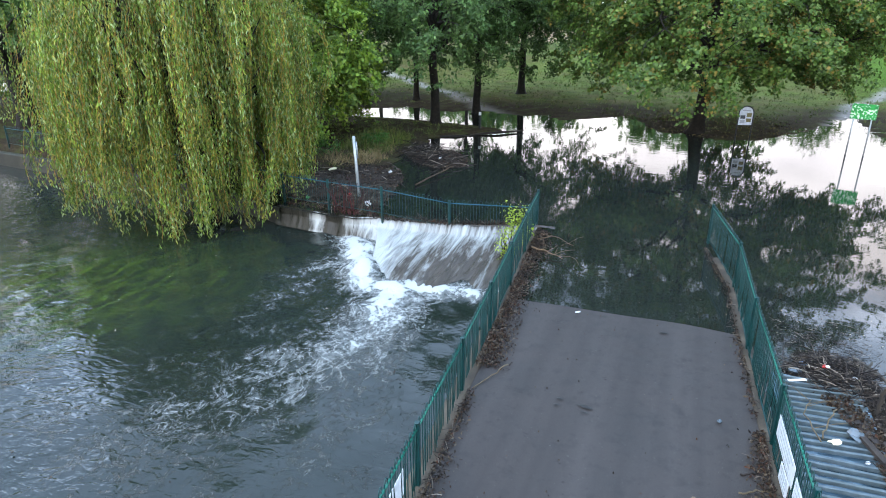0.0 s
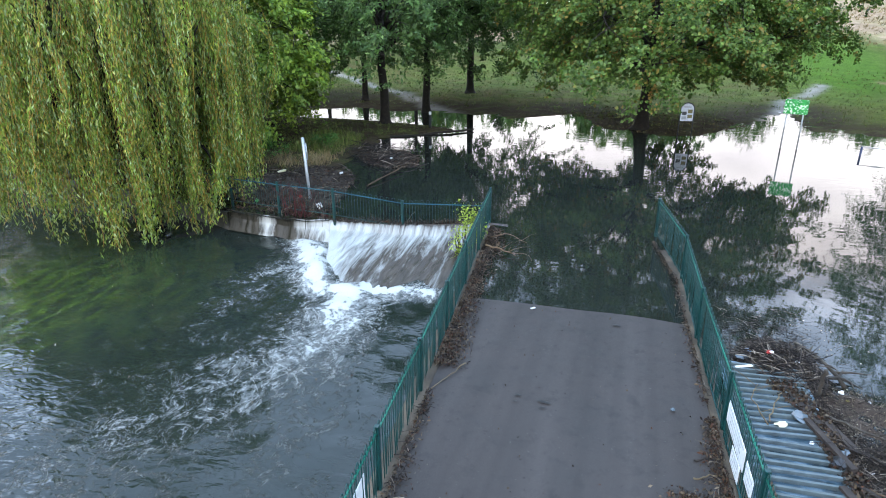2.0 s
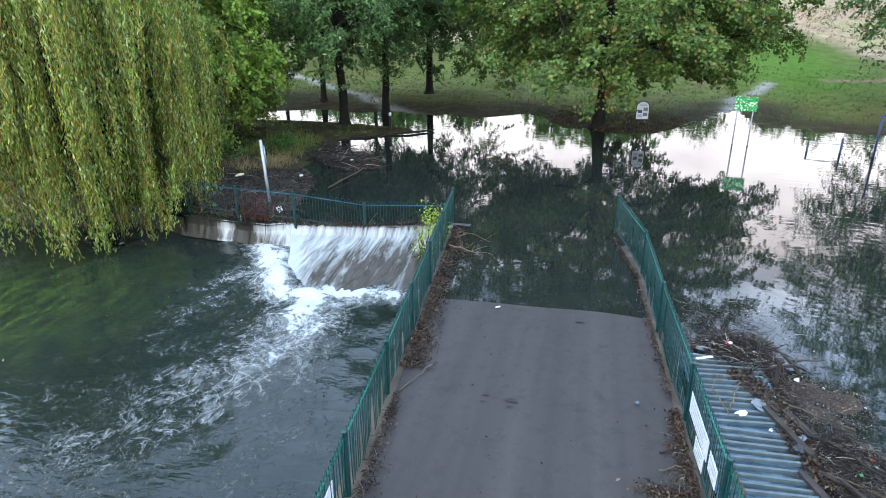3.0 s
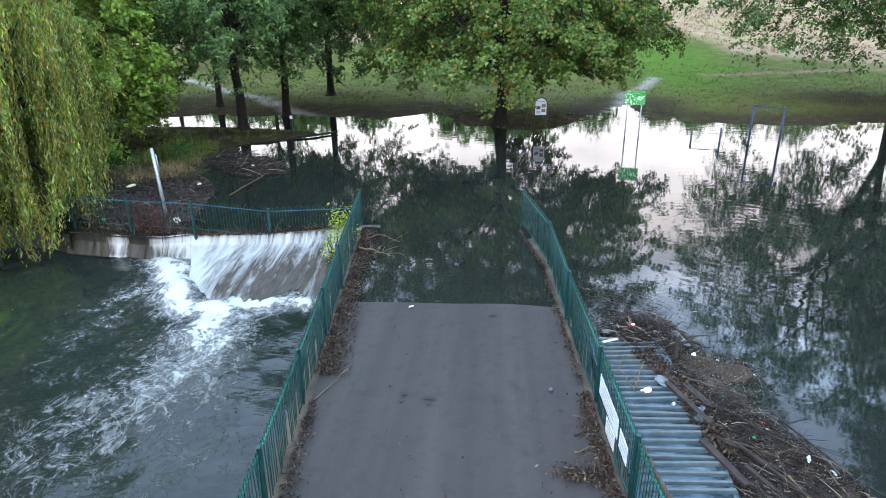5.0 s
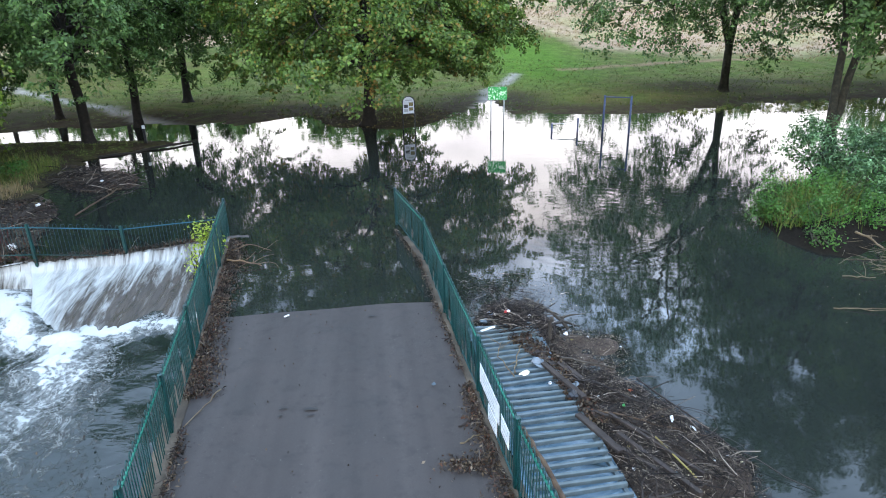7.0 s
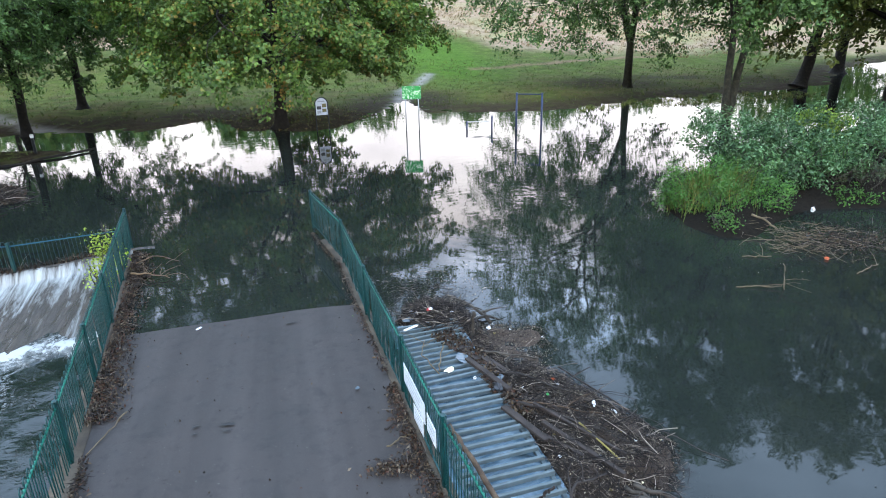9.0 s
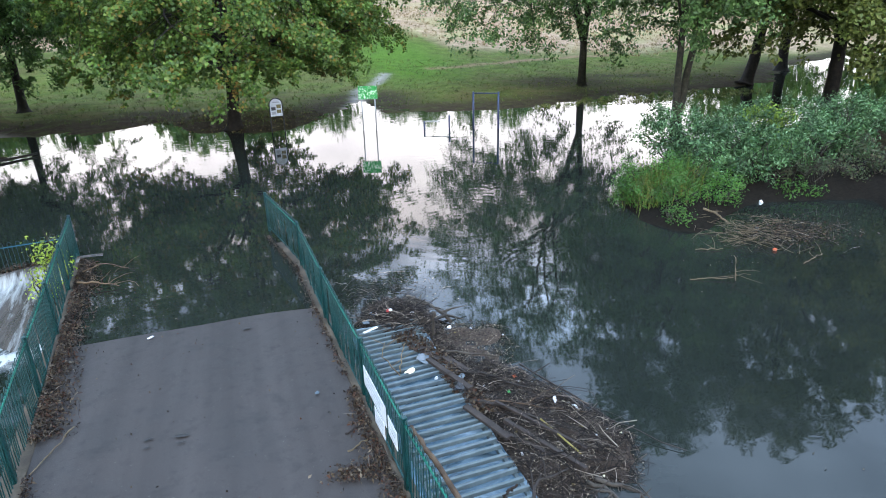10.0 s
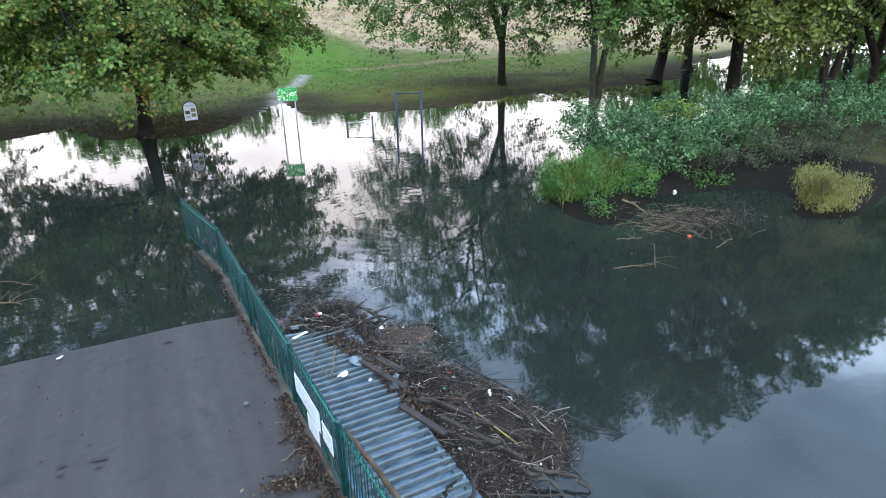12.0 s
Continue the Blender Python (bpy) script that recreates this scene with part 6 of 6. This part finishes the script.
# debris hung in the railing
n = 1900
t = rng.uniform(0, 1, n)
x = -11.2 + 8.8 * t
y = np.interp(x, [p[0] for p in W_POSTS], [p[1] for p in W_POSTS]) + rng.normal(size=n) * 0.07 + 0.06
hi = np.interp(x, [-11.2, -9, -7.2, -6.8, -2.4], [0.75, 0.8, 0.6, 0.14, 0.1])
V, F = leaves(np.stack([x, y, rng.uniform(0, 1, n) ** 1.5 * hi], 1), 0.11, rng, 0.8, 0.35)
tagged(new("dead_leaves", mesh_from("dead_leaves", V, F, M["dead_leaf"])), "leaves and reeds caught in the weir railing", "leaves", kind="stuff")
k = rng.integers(0, n, 420)
V, F = sticks(420, np.stack([x[k], y[k]], 1), rng.uniform(0, 1, 420) * hi[k], rng, (0.1, 0.55), (0.004, 0.009), None, 1, 0.9)
tagged(new("twigs", mesh_from("twigs", V, F, M["stick"], True)), "twigs caught in the weir railing", "sticks", kind="stuff")
# red-stemmed bramble beside the post
items = []
for q in range(26):
    b = np.array([-8.2 + rng.normal() * 0.4, 17.4 + rng.normal() * 0.1, 0.0])
    items.append(tube(limb(b, b + [rng.normal() * 0.3, rng.normal() * 0.15, rng.uniform(0.4, 1.3)], rng, 0.15, 5), np.linspace(0.014, 0.005, 5), 4, False))
V, F = join(items)
M["red_stem"] = simple("red_stem", ["3a1418", "54201f"], 0.7, 5)
tagged(new("bramble", mesh_from("bramble", V, F, M["red_stem"], True)), "dark red bramble stems tangled in the railing", "bramble", kind="stuff")
# brushwood heap at the water's edge
for cx, cy, r, n, sd in ((-9.7, 27.2, 1.3, 300, 1), (-8.1, 25.6, 1.0, 180, 2)):
    P = rng.normal(size=(n, 2)) * r * 0.55 + [cx, cy]
    zb = np.maximum(height(P[:, 0], P[:, 1]), 0) + rng.uniform(0, 1, n) * 0.45 * np.exp(-((P - [cx, cy]) ** 2).sum(1) / r ** 2)
    V, F = sticks(n, P, zb, rng, (0.3, 1.5), (0.006, 0.014), 0.4, 1.2, 0.25)
    tagged(new("brushwood", mesh_from("brushwood", V, F, M["stick"], True)), "heap of dark brushwood at the water's edge", "brushwood", kind="stuff")
P = scatter_in([(-10.8, 28.2), (-8.8, 28.4), (-7.4, 27.0), (-7.0, 25.2), (-8.2, 24.6), (-9.4, 25.2), (-10.4, 26.4)], 2600, rng)
heap = 0.26 * np.exp(-((P[:, 0] + 9.2) ** 2 + (P[:, 1] - 26.6) ** 2) / 2.0) + 0.04
V, F = leaves(np.column_stack([P, np.maximum(height(P[:, 0], P[:, 1]), 0) + rng.uniform(0, 1, 2600) * heap * 0.6]), 0.11, rng, 0.0, 0.5)
tagged(new("dead_leaves", mesh_from("dead_leaves", V, F, M["dead_leaf"])), "dark matted leaves under the brushwood heap", "leaves", kind="stuff")
branch("branch", [(-7.7, 21.5, 0.05), (-7.5, 22.9, 0.12), (-7.3, 24.4, 0.2)], 0.03, 0.025, "thin brown stick floating at the brushwood", "log_brown", 2, 31, "washed-up twigs")
scrap("carton", (-11.5, 21.6, 0.35), 0.5, 0.3, 0.12, "paper", "pale cardboard box on the flood debris", 41)
scrap("packet", (-9.2, 22.3, 0.28), 0.22, 0.14, 0.12, "plastic_white", "white packet on the flood debris", 42)
scrap("packet", (-9.0, 18.6, 0.3), 0.16, 0.14, 0.12, "red", "pink packet in the debris by the railing", 43)
scrap("packet", (-10.4, 18.0, 0.2), 0.3, 0.16, 0.2, "can_green", "green plastic scrap at the railing", 44)
scrap("plastic_bag", (-8.0, 18.1, 0.2), 0.3, 0.2, 0.25, "plastic_white", "white plastic bag behind the weir railing", 45)
scrap("packet", (-8.3, 25.6, 0.25), 0.2, 0.15, 0.1, "plastic_white", "white scrap in the brushwood", 46)


def tufts(name, poly, n, blades, tall, seed, mat, label, soft=0.3, lean=0.35, wide=0.05):
    """Tufts of grass blades inside an outline."""
    rng = np.random.default_rng(seed)
    C = scatter_in(poly, n, rng, soft)
    P = np.repeat(C, blades, 0) + rng.normal(size=(n * blades, 2)) * tall * 0.3
    z = np.maximum(height(P[:, 0], P[:, 1]), -0.05) - 0.02
    h = tall * np.repeat(rng.uniform(0.5, 1.3, n), blades) * rng.uniform(0.5, 1.1, n * blades)
    d = rng.normal(size=(n * blades, 2)) * lean * h[:, None]
    a = rng.uniform(0, 6.28, n * blades)
    s = np.stack([np.cos(a), np.sin(a), 0 * a], 1) * wide * tall
    B = np.column_stack([P, z])
    T = np.column_stack([P + d, z + h])
    Mid = (B + T) / 2 + np.column_stack([-d * 0.15, h * 0.12])
    V = np.stack([B - s, B + s, Mid + s * 0.7, Mid - s * 0.7, T], 1).reshape(-1, 3)
    o = np.arange(len(B))[:, None] * 5
    F = np.concatenate([o + [0, 1, 2], o + [0, 2, 3], o + [3, 2, 4]], 1).reshape(-1, 3)
    return tagged(new(name, mesh_from(name, V, F, M[mat])), label, "grass", kind="stuff")


NEAR_BANK = [(-13.5, 19.2), (-10.8, 20.5), (-10.8, 26.6), (-11.3, 31), (-9.6, 33.2), (-9, 35), (-24, 36.4), (-30, 36), (-30, 22)]
tufts("grass_tufts", NEAR_BANK, 4200, 7, 0.15, 95, "grass_blade", "rough green grass on the muddy bank", 0.2)
tufts("tall_weeds", [(-13.8, 25.5), (-11.2, 25.6), (-11.3, 30), (-14.5, 30.5)], 90, 18, 0.6, 96, "grass_blade", "tall green weeds beside the gauge post", 0.1, 0.22, 0.016)
tufts("dry_weeds", [(-13.2, 22.4), (-10.8, 22.6), (-10.9, 26.4), (-12, 26.6)], 42, 20, 0.45, 97, "dry_blade", "straw-coloured bent grass on the bank", 0.05, 0.6, 0.02)
LAWN = [(-28, 43), (-12, 43), (-4, 43.5), (0.6, 39), (5, 38), (8, 42), (11, 49), (13, 42), (22, 40), (36, 42), (46, 44), (50, 60), (20, 68), (-28, 66)]
tufts("lawn_grass", LAWN, 5000, 5, 0.2, 98, "grass_blade", "short trodden park grass", 0.3, 0.4, 0.07)
tufts("flooded_grass", [(21, 37.2), (27, 36.6), (36, 36.5), (42, 37), (40, 40), (30, 40.5), (22, 38.6)], 330, 16, 0.25, 130, "grass_blade", "grass tufts standing in shallow flood water", 0.0, 0.6, 0.06)
tufts("dry_grass", [(12, 88), (30, 76), (48, 64), (70, 66), (80, 110), (10, 110)], 3400, 5, 0.36, 99, "dry_blade", "dry bent grass on the slope", 0.0, 0.7, 0.09)
shrub("weed_clump", [(-12.2, 27.2, 0.8, 0.9), (-14.4, 25.0, 0.9, 0.5), (-15.2, 25.6, 0.8, 0.5), (-13.6, 24.4, 0.6, 0.4)], 100, "herb_leaf", "low green nettle clump on the bank", 0.14, 700, False, category="weed")
shrub("bank_bush", [(-16.6, 22.6, 1.3, 1.8), (-18.5, 23, 1.4, 1.9), (-15.0, 22.2, 0.9, 1.3)], 101, "dark_leaf", "dark leafless-looking bush under the willow", 0.1, 260, category="shrub")

# ---- mud bank beyond the channel ----
items = []
rng = np.random.default_rng(110)
for q in range(150):
    x, y = 15.3 + rng.normal() * 0.7 + 0.3, 12.9 + rng.normal() * 0.55
    L = rng.uniform(0.15, 1.0)
    a = rng.normal() * 1.0 - 0.5
    z = max(0.02, float(height(np.array([x]), np.array([y]))[0])) + rng.uniform(0.0, 0.25)
    d = np.array([math.cos(a), math.sin(a), rng.normal() * 0.12]) * L / 2
    items.append(tube(limb((x, y, z) - d, (x, y, z) + d, rng, 0.06, 4), rng.uniform(0.003, 0.007), 4, False))
V, F = join(items)
tagged(new("dead_reeds", mesh_from("dead_reeds", V, F, M["reed"], True)), "flattened straw-coloured dead reeds in the water", "reeds", kind="stuff")
P = rng.normal(size=(330, 2)) * [0.9, 0.55] + [16.6, 12.5]
V, F = sticks(330, P, rng.uniform(0, 0.25, 330), rng, (0.1, 0.7), (0.004, 0.009), None, 1, 0.3)
tagged(new("driftwood_sticks", mesh_from("driftwood_sticks", V, F, M["stick"], True)), "brown twigs and reeds washed against the mud bank", "sticks", kind="stuff")
P = rng.normal(size=(900, 2)) * [0.8, 0.5] + [16.8, 12.6]
V, F = leaves(np.column_stack([P, rng.uniform(0, 0.22, 900)]), 0.07, rng, 0, 0.5)
tagged(new("dead_leaves", mesh_from("dead_leaves", V, F, M["dead_leaf"])), "brown leaves washed against the mud bank", "leaves", kind="stuff")
for q, (a, b) in enumerate((((13.4, 12.55, 0.02), (14.1, 12.3, 0.03)), ((12.0, 11.05, 0.01), (12.9, 10.65, 0.05)), ((15.2, 10.8, 0.01), (16.1, 11.05, 0.05)), ((12.9, 10.6, 0.0), (13.1, 10.9, 0.5)))):
    branch("stick", [a, ((a[0] + b[0]) / 2, (a[1] + b[1]) / 2, (a[2] + b[2]) / 2 + 0.02), b], 0.014, 0.008, "pale stick lying in the flood water", "reed", 2, 50 + q, "washed-up twigs")
branch("branch", [(15.2, 14.4, 0.4), (15.35, 14.1, 0.33), (15.5, 13.7, 0.15)], 0.035, 0.025, "split pale stump on the mud bank", "reed", 2, 60, "washed-up twigs")
scrap("ball", (15.25, 11.75, 0.03), 0.13, 0.13, 0.1, "orange", "orange plastic scrap floating in the reeds", 61)
scrap("can", (17.15, 14.2, 0.42), 0.14, 0.14, 0.2, "plastic_white", "white can on the mud bank", 62)
tufts("reed_grass", [(14.2, 15.6), (15.4, 15.2), (16.4, 16.2), (15.6, 17.4), (14.4, 17.0)], 30, 18, 0.9, 111, "grass_blade", "arching light green grass on the mud bank", 0.0, 0.3, 0.016)
tufts("dead_stems", [(18.5, 15.8), (20.5, 15.4), (23, 15.6), (22.5, 17.4), (19, 17.4)], 40, 14, 0.6, 112, "twig", "dry brown stems at the foot of the shrubs", 0.0, 0.35, 0.014)
shrub("weed_clump", [(19.4, 15.2, 0.5, 0.5), (20.2, 15.0, 0.5, 0.4)], 113, "herb_leaf", "small bright green weeds at the water's edge", 0.1, 900, False, category="weed")

# ---- specks drifting on the water ----
rng = np.random.default_rng(120)
P = np.vstack([np.column_stack([rng.uniform(7, 20, 70), rng.uniform(3, 14, 70)]), np.column_stack([rng.uniform(-0.9, 3.2, 60), rng.uniform(12.9, 16, 60)]), rng.normal(size=(30, 2)) * [0.6, 0.4] + [13.4, 11.6]])
V, F = leaves(np.column_stack([P, np.full(len(P), 0.012)]), 0.042, rng, 0, 0.6)
V[:, 2] = np.clip(V[:, 2], 0.004, 0.02)
tagged(new("floating_leaves", mesh_from("floating_leaves", V, F, M["chip"])), "pale leaves and scraps drifting on the flood", "leaves", kind="stuff")
P = np.column_stack([rng.uniform(-16, -2, 120), rng.uniform(2, 14, 120)])
V, F = leaves(np.column_stack([P, np.full(120, -0.6)]), 0.06, rng, 0, 0.6)
tagged(new("floating_leaves", mesh_from("floating_leaves", V, F, M["chip"])), "pale leaves and scraps drifting on the river", "leaves", kind="stuff")

# fallen leaves on the mud round the trees at the shore
rng = np.random.default_rng(140)
P = scatter_in([(-4, 43), (0.6, 38), (3, 36.6), (5.5, 37), (8.5, 41), (7, 45), (0, 47)], 1100, rng)
V, F = leaves(np.column_stack([P, height(P[:, 0], P[:, 1]) + 0.03]), 0.11, rng, 0, 0.8)
M["fallen_leaf"] = leaf_material("fallen_leaf", "3a3020", "4e4228", "6c5f3a", "302818", "706c40", "463a26", through=0.1, rough=0.7)
tagged(new("fallen_leaves", mesh_from("fallen_leaves", V, F, M["fallen_leaf"])), "yellow and brown leaves fallen on the mud under the maple", "leaves", kind="stuff")
